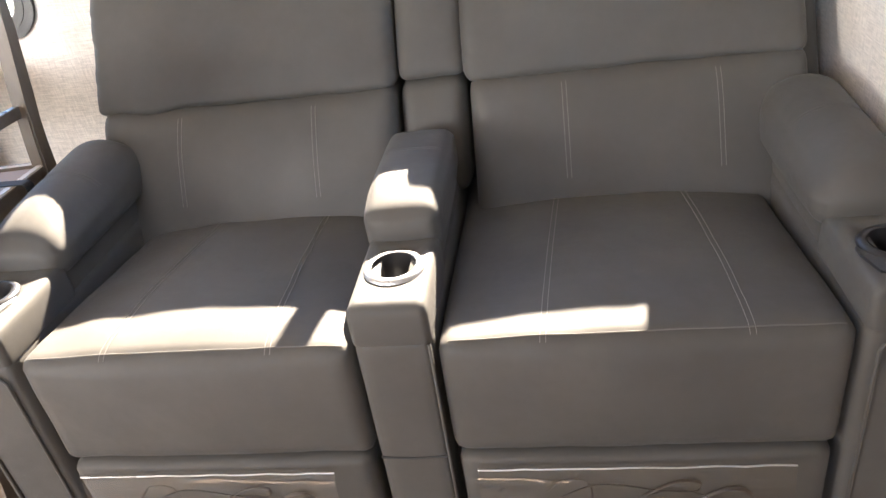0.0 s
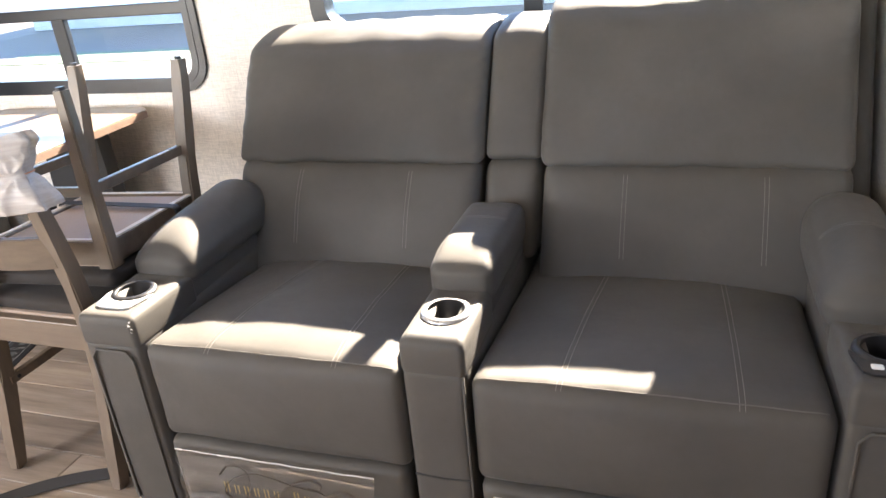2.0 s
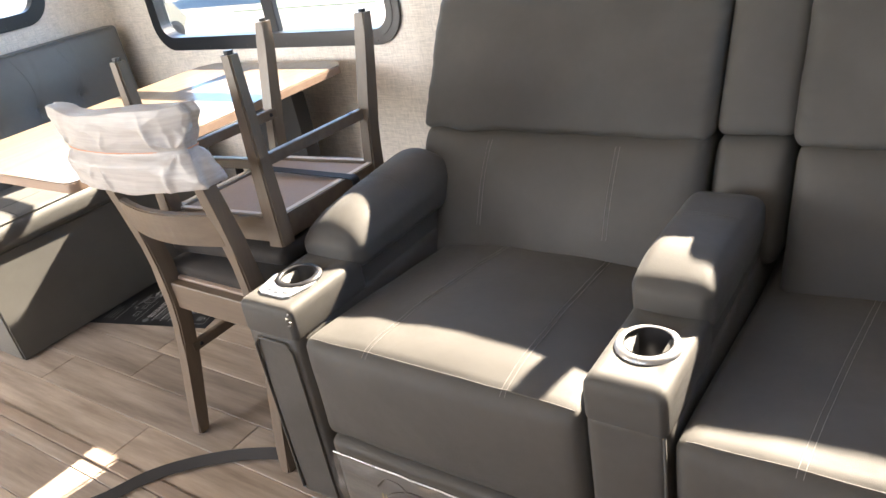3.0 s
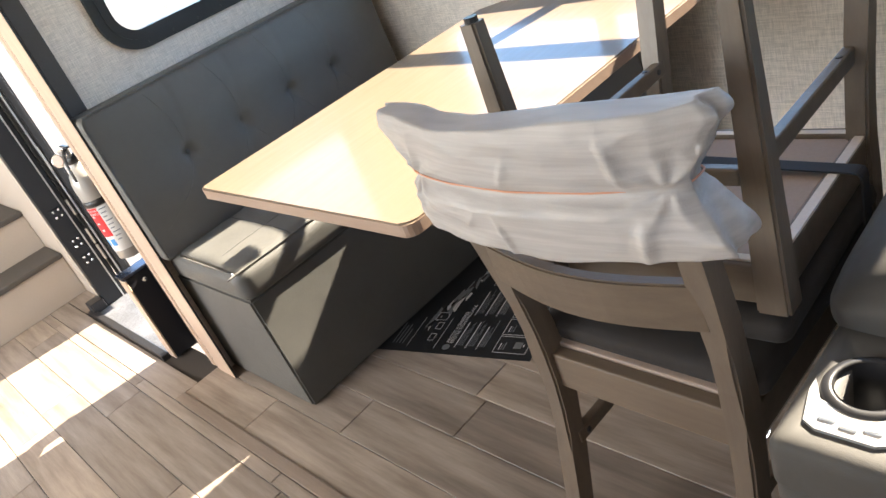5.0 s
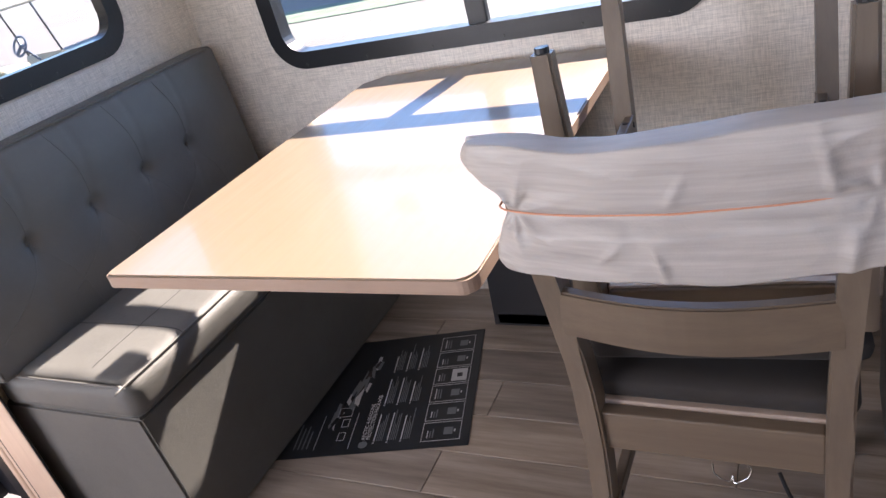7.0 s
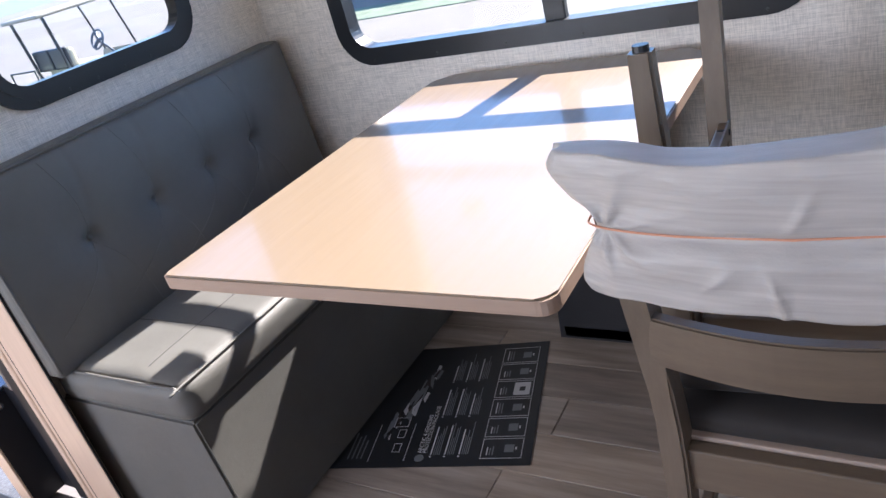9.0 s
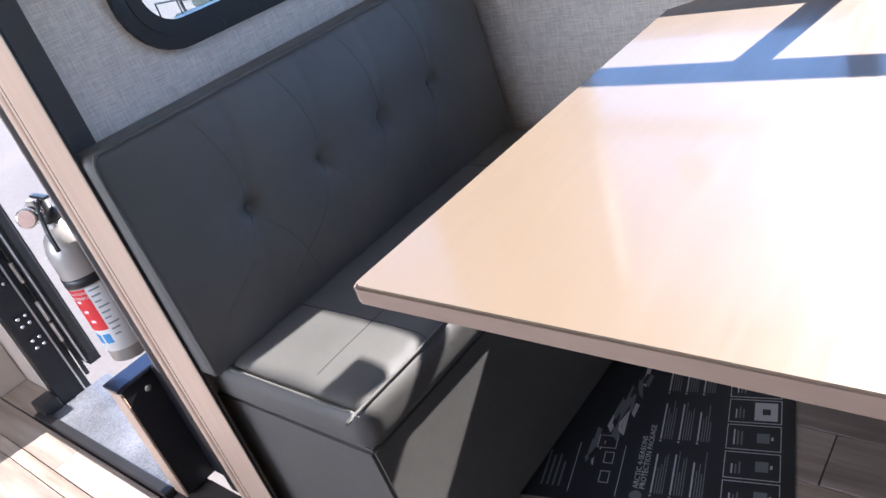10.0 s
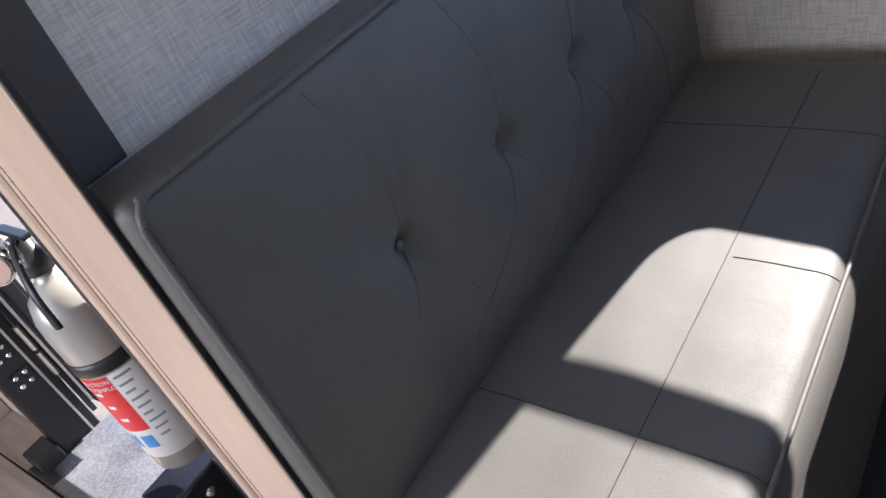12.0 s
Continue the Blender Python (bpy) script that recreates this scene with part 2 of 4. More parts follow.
def grid_box(nx, ny, nz):
    """The surface of a cube from -1 to 1 as a grid of quads, with shared corners."""
    b = bmesh.new()
    seen = {}

    def vert(p):
        k = tuple(round(c, 5) for c in p)
        if k not in seen:
            seen[k] = b.verts.new(p)
        return seen[k]

    n = (nx, ny, nz)
    for ax in range(3):
        u, w = (ax + 1) % 3, (ax + 2) % 3
        for side in (-1, 1):
            for i in range(n[u]):
                for j in range(n[w]):
                    q = []
                    for di, dj in ((0, 0), (1, 0), (1, 1), (0, 1)):
                        p = [0.0, 0.0, 0.0]
                        p[ax], p[u], p[w] = side, -1 + 2 * (i + di) / n[u], -1 + 2 * (j + dj) / n[w]
                        q.append(vert(p))
                    b.faces.new(q if side > 0 else q[::-1])
    return b


def cushion(x0, x1, y0, y1, z0, z1, r=0.03, puff=(0, 0, 0, 0, 0, 0), n=(16, 16, 10), warp=None, wrinkle=0.0):
    """A padded block: rounded edges, faces swollen by puff (-x, +x, -y, +y, -z, +z), then bent by warp."""
    b = grid_box(*n)
    c = Vector(((x0 + x1) / 2, (y0 + y1) / 2, (z0 + z1) / 2))
    h = Vector(((x1 - x0) / 2, (y1 - y0) / 2, (z1 - z0) / 2))
    for v in b.verts:
        t = v.co.copy()
        p = Vector((math.copysign(abs(t[k]) ** 0.8, t[k]) * h[k] for k in range(3)))
        inner = Vector((max(-(h[k] - r), min(h[k] - r, p[k])) for k in range(3)))
        d = p - inner
        if d.length > 1e-9:
            p = inner + d.normalized() * r if sum(1 for k in range(3) if abs(d[k]) > 1e-9) > 1 else p
        for k in range(3):
            u, w = (k + 1) % 3, (k + 2) % 3
            s = (1 - t[u] ** 2) * (1 - t[w] ** 2)
            amount = puff[2 * k + (1 if t[k] > 0 else 0)]
            p[k] += math.copysign(1, t[k]) * amount * s * max(0.0, abs(t[k]) - 0.2) / 0.8
        q = c + p
        if wrinkle:
            q += Vector((0, 0, 1)) * wrinkle * noise.noise(q * 14) + Vector((0, 1, 0)) * wrinkle * noise.noise(q * 11 + Vector((7, 0, 0)))
        v.co = warp(q) if warp else q
    return b


def tube(points, r, sides=8, bm=None, closed=False, flat=1.0):
    """A round rod along points."""
    b = bmesh.new()
    pts = [Vector(p) for p in points]
    rings = []
    n = len(pts)
    prev = None
    for i, p in enumerate(pts):
        if closed:
            d = pts[(i + 1) % n] - pts[i - 1]
        else:
            d = pts[min(i + 1, n - 1)] - pts[max(i - 1, 0)]
        d = d.normalized() if d.length > 1e-9 else Vector((0, 0, 1))
        if prev is None:
            a = d.orthogonal().normalized()
        else:
            a = (prev - d * prev.dot(d))
            a = a.normalized() if a.length > 1e-6 else d.orthogonal().normalized()
        prev = a
        c = d.cross(a)
        rr = r[i] if isinstance(r, (list, tuple)) else r
        rings.append([b.verts.new(p + a * rr * math.cos(2 * math.pi * k / sides) + c * rr * flat * math.sin(2 * math.pi * k / sides)) for k in range(sides)])
    for i in range(n if closed else n - 1):
        ra, rb = rings[i], rings[(i + 1) % n]
        for k in range(sides):
            b.faces.new((ra[k], ra[(k + 1) % sides], rb[(k + 1) % sides], rb[k]))
    if not closed:
        b.faces.new(rings[0][::-1])
        b.faces.new(rings[-1])
    return join(bm, b)


def lathe(profile, centre, seg=32, bm=None, m=None):
    """A body of revolution about z from (radius, height) pairs."""
    b = bmesh.new()
    rings = []
    for rad, z in profile:
        rings.append([b.verts.new((rad * math.cos(2 * math.pi * k / seg), rad * math.sin(2 * math.pi * k / seg), z)) for k in range(seg)] if rad > 1e-6 else [b.verts.new((0, 0, z))])
    for ra, rb in zip(rings, rings[1:]):
        for k in range(seg):
            q = [ra[k % len(ra)], ra[(k + 1) % seg % len(ra)], rb[(k + 1) % seg % len(rb)], rb[k % len(rb)]]
            q = list(dict.fromkeys(q))
            if len(q) > 2:
                b.faces.new(q)
    bmesh.ops.transform(b, matrix=(m if m is not None else Matrix.Translation(centre)), verts=b.verts)
    return join(bm, b)


def prism(outline, y0, y1, plane="xz", bm=None):
    """A slab with the given outline in one plane, from y0 to y1 along the third axis."""
    b = bmesh.new()

    def at(p, d):
        return {"xz": (p[0], d, p[1]), "xy": (p[0], p[1], d), "yz": (d, p[0], p[1])}[plane]

    lo, hi = [b.verts.new(at(p, y0)) for p in outline], [b.verts.new(at(p, y1)) for p in outline]
    n = len(outline)
    b.faces.new(lo)
    b.faces.new(hi[::-1])
    for i in range(n):
        b.faces.new((lo[i], hi[i], hi[(i + 1) % n], lo[(i + 1) % n]))
    return join(bm, b)


def round_rect(u0, u1, v0, v1, r, seg=8):
    pts = []
    for cu, cv, a0 in ((u1 - r, v1 - r, 0), (u0 + r, v1 - r, 90), (u0 + r, v0 + r, 180), (u1 - r, v0 + r, 270)):
        for k in range(seg + 1):
            a = radians(a0 + 90 * k / seg)
            pts.append((cu + r * math.cos(a), cv + r * math.sin(a)))
    return pts


def ring_slab(outer, inner, d0, d1, plane="xz", bm=None):
    """A frame between two outlines of as many points, from d0 to d1."""
    b = bmesh.new()

    def at(p, d):
        return {"xz": (p[0], d, p[1]), "xy": (p[0], p[1], d), "yz": (d, p[0], p[1])}[plane]

    loops = [[b.verts.new(at(p, d)) for p in o] for o, d in ((outer, d0), (inner, d0), (inner, d1), (outer, d1))]
    n = len(outer)
    for a, c in ((0, 1), (1, 2), (2, 3), (3, 0)):
        for i in range(n):
            j = (i + 1) % n
            b.faces.new((loops[a][i], loops[a][j], loops[c][j], loops[c][i]))
    return join(bm, b)


def loft(loops, bm=None, cap=(False, False)):
    """A skin through closed loops of as many points."""
    b = bmesh.new()
    rings = [[b.verts.new(p) for p in lp] for lp in loops]
    n = len(rings[0])
    for ra, rb in zip(rings, rings[1:]):
        for k in range(n):
            b.faces.new((ra[k], ra[(k + 1) % n], rb[(k + 1) % n], rb[k]))
    if cap[0]:
        b.faces.new(rings[0][::-1])
    if cap[1]:
        b.faces.new(rings[-1])
    return join(bm, b)


def text_bm(body, size, depth=0.0004):
    """Flat lettering in the built-in font, in the xy plane from the origin."""
    cu = bpy.data.curves.new("lettering", "FONT")
    cu.body, cu.size, cu.extrude, cu.resolution_u = body, size, depth, 2
    ob = bpy.data.objects.new("lettering", cu)
    me = bpy.data.meshes.new_from_object(ob)
    b = bmesh.new()
    b.from_mesh(me)
    bpy.data.objects.remove(ob)
    bpy.data.curves.remove(cu)
    bpy.data.meshes.remove(me)
    return b


def spline(points, n=8):
    """Catmull-Rom through points."""
    p = [Vector(q) for q in points]
    p = [p[0] * 2 - p[1]] + p + [p[-1] * 2 - p[-2]]
    out = []
    for i in range(1, len(p) - 2):
        for k in range(n):
            t = k / n
            a, b, c, d = p[i - 1], p[i], p[i + 1], p[i + 2]
            out.append(0.5 * (2 * b + (c - a) * t + (2 * a - 5 * b + 4 * c - d) * t * t + (3 * b - a - 3 * c + d) * t ** 3))
    return out + [p[-2]]


# ---- the large structure ----
WY, LX, RX, CZ = 1.09, 0.0, 3.5, 2.0      # slide's outer wall, its two end walls, ceiling
BY, EX0, EX1 = -2.3, -3.0, 4.6             # wall across the aisle, ends of the coach


def wall_with_holes(name, plane, d0, d1, u0, u1, v0, v1, holes, material, label):
    """A wall slab with rounded openings right through it."""
    b = bmesh.new()

    def at(p, d):
        return (p[0], d, p[1]) if plane == "xz" else (d, p[0], p[1])

    for d in (d0, d1):
        loops = [[(u0, v0), (u1, v0), (u1, v1), (u0, v1)]] + [round_rect(*h) for h in holes]
        edges = []
        for lp in loops:
            vs = [b.verts.new(at(p, d)) for p in lp]
            edges += [b.edges.new((vs[i], vs[(i + 1) % len(vs)])) for i in range(len(vs))]
        bmesh.ops.triangle_fill(b, use_beauty=True, edges=edges)
    for lp in [[(u0, v0), (u1, v0), (u1, v1), (u0, v1)]] + [round_rect(*h) for h in holes]:
        n = len(lp)
        lo, hi = [b.verts.new(at(p, d0)) for p in lp], [b.verts.new(at(p, d1)) for p in lp]
        for i in range(n):
            b.faces.new((lo[i], lo[(i + 1) % n], hi[(i + 1) % n], hi[i]))
    bmesh.ops.remove_doubles(b, verts=b.verts, dist=1e-5)
    return solo(name, b, material, label, "wall", kind="structure")


W1 = (0.314, 1.47, 0.826, 1.62, 0.06)      # u0, u1, v0, v1, corner radius: glass openings
W2 = (1.985, 3.2, 0.97, 1.62, 0.06)
W3 = (0.25, 0.785, 1.02, 1.6, 0.06)
W4 = (0.22, 0.80, 0.98, 1.6, 0.06)
# two openings added in the unseen aisle wall to let fill light in
WB1 = (-1.75, 0.35, 0.75, 1.75, 0.06)
WB2 = (1.5, 2.9, 1.15, 1.75, 0.06)

wall_with_holes("wall_north", "xz", WY, WY + 0.04, LX - 0.04, RX + 0.04, -0.05, CZ, [W1, W2], M_WALL, "pale linen-patterned wall of the slide-out behind table and sofa")
wall_with_holes("wall_west", "yz", LX - 0.04, LX, 0.01, WY - 0.001, -0.05, CZ, [(W3[0] - 0.024, W3[1] + 0.024, W3[2] - 0.024, W3[3] + 0.024, 0.084)], M_WALL, "pale linen-patterned end wall above the bench")
wall_with_holes("wall_east", "yz", RX, RX + 0.04, 0.01, WY - 0.001, -0.05, CZ, [W4], M_WALL, "pale linen-patterned end wall beside the sofa")
wall_with_holes("wall_south", "xz", BY - 0.04, BY, EX0, EX1, -0.05, CZ, [WB1, WB2], M_PLAIN, "plain beige wall across the aisle")
solo("wall_far_west", box(EX0 - 0.04, EX0 - 0.001, BY, 0.09, -0.05, CZ), M_PLAIN, "plain beige end wall of the coach", "wall", kind="structure")
solo("wall_far_east", box(EX1 + 0.001, EX1 + 0.04, BY, 0.09, -0.05, CZ), M_PLAIN, "plain beige end wall of the coach", "wall", kind="structure")
solo("wall_side_east", box(RX + 0.041, EX1, 0.04, 0.09, -0.05, CZ), M_PLAIN, "plain beige side wall beyond the sofa", "wall", kind="structure")
solo("wall_by_door", box(-0.19, -0.041, 0.03, 0.095, -0.05, CZ), M_PLAIN, "narrow beige wall between entry door and slide-out", "wall", kind="structure")
solo("wall_past_door", box(EX0, -1.125, 0.02, 0.09, -0.05, CZ), M_PLAIN, "beige wall beyond the entry door", "wall", kind="structure")
solo("wall_over_door", box(-1.125, -0.19, 0.05, 0.09, 1.9, CZ), M_PLAIN, "beige wall strip over the entry door", "wall", kind="structure")
solo("ceiling", box(EX0, EX1, BY, WY + 0.04, CZ + 0.001, CZ + 0.05), M_CEIL, "plain off-white ceiling panel", "ceiling", kind="structure")
floor = solo("floor", box(EX0, EX1, BY, -0.16, -0.05, -0.009), M_JOINT, "grey-brown wood-look plank floor of the aisle", "floor", kind="structure")
slide_floor = solo("slide_floor", box(LX - 0.0405, RX, -0.16, WY, -0.05, -0.008), M_JOINT, "grey-brown wood-look plank floor of the slide-out", "floor", kind="structure")
door_floor = solo("floor_by_door", box(EX0, LX - 0.041, -0.16, 0.02, -0.05, -0.009), M_JOINT, "grey-brown plank floor by the entry door", "floor", kind="structure")
b = box(-0.06, RX, -0.165, -0.13, -0.004, 0.006, 0.002)
solo("floor_trim", b, wood("trim_wood", (0.3, 0.235, 0.19), (0.2, 0.155, 0.125), "x", 0.4), "brown wood-look strip along the slide-out floor's edge", "trim", kind="structure")

# vertical wooden trim at the slide's opening, with a dark groove and grey edge strip
post = thing("trim_post", (0.0, 0.0, 0.0), "light maple-look vertical trim at the slide-out's edge", "trim", kind="structure")
part("wide_board", box(-0.035, 0.073, -0.006, 0.0, 0.0, CZ, 0.0025), M_POST, post)
part("recessed_board", box(-0.068, -0.041, 0.0, 0.028, 0.0, CZ, 0.002), M_POST, post)
part("bead", box(-0.092, -0.0685, -0.004, 0.028, 0.0, CZ, 0.007, 3), M_POST, post, "rounded light wood bead")
part("groove", box(-0.0408, -0.0355, -0.0045, 0.017, 0.0, CZ), M_SEAM, post, "dark groove")
part("edge_strip", box(0.0735, 0.077, -0.005, 0.0, 0.0, CZ, 0.001), M_BMETAL, post, "dark edge strip")
solo("wall_edge_strip", box(0.001, 0.012, 0.018, 0.066, 0.9, CZ, 0.002), simple("grey_trim", (0.06, 0.058, 0.06), 0.5), "dark grey upright strip at the wall's edge", "trim", kind="structure")


solo("corner_trim", box(0.001, 0.004, WY - 0.004, WY - 0.001, 0.9, CZ, 0.001), M_WALL, "slim pale trim strip in the wall corner", "trim", kind="structure")


def window(name, plane, face, out, w, rails, mullions, label, lip=0.05):
    """A coach window: rounded black flange inside, lip, rails, mullions and panes. out: the way to the outside."""
    u0, u1, v0, v1, r = w
    t = thing(name, (0, 0, 0), label, "window", kind="structure")
    f = 0.047

    def sl(a, c):
        return sorted((face + out * a, face + out * c))

    part("window_frame", ring_slab(round_rect(u0 - f, u1 + f, v0 - f, v1 + f, r + f), round_rect(u0, u1, v0, v1, r), *sl(-0.012, 0.001), plane), M_FRAME, t)
    part("frame_lip", ring_slab(round_rect(u0 - f * 0.45, u1 + f * 0.45, v0 - f * 0.45, v1 + f * 0.45, r + f * 0.45), round_rect(u0 + 0.004, u1 - 0.004, v0 + 0.004, v1 - 0.004, r), *sl(-0.014, lip), plane), M_FRAME, t)
    bars = []
    for z in rails:
        bars.append(("rail", u0, u1, z - 0.02, z + 0.02))
    for x in mullions:
        bars.append(("mullion", x - 0.028, x + 0.028, v0, rails[0] if rails else v1))
    for nm, a0, a1, c0, c1 in bars:
        d0, d1 = sl(0.004, 0.034) if nm == "rail" else sl(0.006, 0.032)
        bb = box(a0, a1, d0, d1, c0, c1, 0.004) if plane == "xz" else box(d0, d1, a0, a1, c0, c1, 0.004)
        part(nm, bb, M_FRAME, t)
    d0, d1 = sl(0.018, 0.021)
    g = part("pane", prism(round_rect(u0, u1, v0, v1, r), d0, d1, plane), M_GLASS, t, "clear glass")
    g.visible_shadow = False
    us = [u0 + 0.06 + k * (u1 - u0 - 0.12) / 5 for k in range(6)]
    for u in us:
        d = face - out * 0.0125
        c = (u, d, v0 - f * 0.72) if plane == "xz" else (d, u, v0 - f * 0.72)
        turn = pose(0, 0, 0, 90, 0, 0) if plane == "xz" else pose(0, 0, 0, 0, 90, 0)
        part("screw", lathe([(0, 0.0015), (0.003, 0.001), (0.0035, 0), (0.0035, -0.002), (0, -0.002)], c, 10, None, Matrix.Translation(c) @ turn), M_BLACK, t)
    return t


win1 = window("window_1", "xz", WY, 1, W1, [1.057], [0.925], "wide black-framed window with a low rail over the table", 0.036)
window("window_2", "xz", WY, 1, W2, [1.34], [2.635], "wide black-framed window behind the sofa")
window("window_3", "yz", LX, -1, W3, [], [], "small black-framed window above the bench", 0.022)
window("window_4", "yz", RX, 1, W4, [], [], "small black-framed window beside the sofa")
# both windows stand out of view, added only for the fill lamps
window("added_window_1", "xz", BY, -1, WB1, [], [-0.7], "unseen black-framed window added across the aisle for fill light")
window("added_window_2", "xz", BY, -1, WB2, [], [], "unseen small high black-framed window added across the aisle for fill light")
part("sticker", box(0.515, 0.6, WY + 0.012, WY + 0.014, 1.135, 1.205, 0.0), M_WHITE, win1, "square paper sticker")


east = thing("trim_post_east", (RX, 0.0, 0.0), "beige upright trim with a black rubber seal beside the sofa", "trim", kind="structure")
# slide seal, its black also standing in for the shaded gap by the arm
part("seal", box(3.479, 3.508, -0.012, 0.009, 0.0, CZ, 0.004), M_BLACK, east, "black rubber seal")
part("board", box(3.509, 3.6, -0.008, 0.009, 0.0, CZ, 0.003), M_POST, east)


# ---- entry door ----
door = thing("door_1", (-1.1, 0.05, 0.0), "open black-framed entry door with metal hinges", "door", kind="structure")
part("jamb", box(-1.12, -1.07, 0.0, 0.1, 0.0, 1.9, 0.004), M_BMETAL, door)
part("door_seal", box(-0.191, -0.13, 0.02, 0.0295, 0.0, 1.9, 0.003), M_BLACK, door, "black rubber seal")
part("latch_jamb", box(-0.231, -0.1915, 0.03, 0.1, 0.352, 1.9, 0.003), simple("jamb_grey", (0.2, 0.17, 0.15), 0.45), door)
part("inner_strip", box(-1.0695, -1.066, 0.074, 0.08, 0.0, 1.9, 0.001), M_ALU, door, "bare aluminium strip")
part("door_leaf", box(-1.72, -1.05, 0.11, 0.15, 0.12, 1.86, 0.006), M_PLAIN, door, "beige inner skin")
part("leaf_edge", box(-1.049, -0.985, 0.11, 0.15, 0.1, 1.88, 0.004), M_BMETAL, door, "black metal edge frame")
part("screen_edge", box(-0.984, -0.972, 0.115, 0.14, 0.14, 1.86, 0.003), M_BMETAL, door)
part("leaf_strip", box(-0.9845, -0.981, 0.1, 0.106, 0.12, 1.88, 0.001), M_ALU, door, "bare aluminium strip")
part("gap_panel", box(-1.06, -1.05, 0.1, 0.112, 0.05, 1.88, 0.001), M_BLACK, door)
part("latch_tag", box(-0.99, -0.984, 0.108, 0.1095, 0.62, 0.72), M_WHITE, door, "small white sticker")
for z in (0.2, 0.28, 0.42, 0.95, 1.5):
    hg = part("hinge", box(-1.072, -1.066, 0.02, 0.07, z, z + 0.05, 0.003), M_BMETAL, door)
    part("pin", tube([(-1.052, 0.1, z - 0.01), (-1.052, 0.1, z + 0.06)], 0.007, 8), M_ALU, hg, "bare metal hinge pin")
    for dz, dy in ((0.012, 0.033), (0.038, 0.033), (0.012, 0.056), (0.038, 0.056)):
        c = (-1.0655, dy, z + dz)
        part("rivet", lathe([(0, 0.003), (0.0045, 0.002), (0.006, 0)], c, 10, None, Matrix.Translation(c) @ pose(0, 0, 0, 0, 90, 0)), M_CHROME, hg, "bright rivet")
sill = thing("door_sill", (-0.7, 0.0, 0.0), "worn metal doorway step with black edging", "door sill", kind="structure")
part("tread", box(-1.07, -0.345, -0.045, 0.16, -0.03, 0.004, 0.002), M_STEP, sill, "speckled metal tread")
part("edging", box(-1.12, -0.34, -0.075, -0.045, -0.01, 0.014, 0.004), M_BLACK, sill, "black rubber edge")
part("corner_block", box(-1.135, -1.06, -0.06, 0.0, 0.0, 0.05, 0.006), M_BLACK, sill)
kick = thing("kick_box", (-0.3, 0.0, 0.0), "dark low end panel under the extinguisher by the door", "panel")
part("body", box(-0.342, -0.289, -0.04, 0.096, 0.0, 0.338, 0.004), M_DARK, kick)
part("side_strip", box(-0.345, -0.287, -0.047, -0.0405, 0.0, 0.332, 0.002), M_POST, kick, "light wood front edge")
# the dark cap's blue tint stands in for reflected sky
part("cap", box(-0.349, -0.283, -0.051, 0.096, 0.3385, 0.35, 0.003), simple("cap_sky_tint", (0.05, 0.06, 0.09), 0.2, 0.8), kick, "shiny dark cap")
# filler added to block a stray sun streak past the box
part("gap_filler", box(-0.2885, -0.192, 0.04, 0.096, 0.0, 0.35, 0.002), M_DARK, kick)
c = (-0.2885, 0.013, 0.304)
part("bolt", lathe([(0, 0.004), (0.006, 0.003), (0.009, 0)], c, 12, None, Matrix.Translation(c) @ pose(0, 0, 0, 0, 90, 0)), M_CHROME, kick, "bright bolt")

# two built-in steps past the door
steps = thing("steps", (-1.7, -0.5, 0.0), "two beige panelled steps with dark grey treads", "steps")
part("lower_riser", box(-2.2, -1.4, -1.2, 0.018, 0.0, 0.19, 0.003), M_PLAIN, steps)
part("lower_tread", box(-1.618, -1.385, -1.2, 0.018, 0.191, 0.215, 0.006), M_TREAD, steps, "dark grey tread")
part("upper_riser", box(-2.2, -1.62, -1.2, 0.018, 0.191, 0.385, 0.003), M_PLAIN, steps)
part("upper_tread", box(-2.2, -1.605, -1.2, 0.018, 0.386, 0.41, 0.006), M_TREAD, steps, "dark grey tread")

# ---- outside ----
g = bmesh.new()
bmesh.ops.create_circle(g, cap_ends=True, segments=48, radius=400, matrix=Matrix.Translation((0, 0, -1.1)))
solo("ground", g, M_CONC, "pale sunlit concrete yard", "ground", kind="structure")
solo("grass_strip", box(-13, 60, 12.6, 14.1, -1.15, -1.08, 0.02), M_GRASS, "strip of green grass along the yard", "grass", kind="stuff")
solo("lawn", box(-300, -92, -40, 300, -1.15, -1.07, 0.02), M_GRASS, "far green lawn past the concrete yard", "grass", kind="stuff")
shed = thing("warehouse", (20, 25, -1.1), "long pale blue-white metal building beyond the grass", "building")
part("wall", box(-17.6, 60, 19, 35, -1.1, 2.4, 0.02), M_BLDG, shed)
part("roof", prism([(18.7, 2.4), (27, 3.7), (35.3, 2.4)], -18.0, 60.5, "yz"), simple("roof_metal", (0.5, 0.52, 0.54), 0.5, 0.3), shed, "low-pitched grey roof")
# grey band round the walls' foot, drawn for the shaded strip of ground there
part("shade_band", box(-17.63, 60.03, 18.95, 35.03, -1.1, -0.75, 0.02), simple("shade_band_grey", (0.4, 0.41, 0.42), 0.8), shed, "blue-grey band standing in for shaded ground")
for k in range(25):
    part("seam", box(-14 + 3 * k, -13.94 + 3 * k, 18.95, 19.0, -0.3, 2.35), M_BLDG, shed)


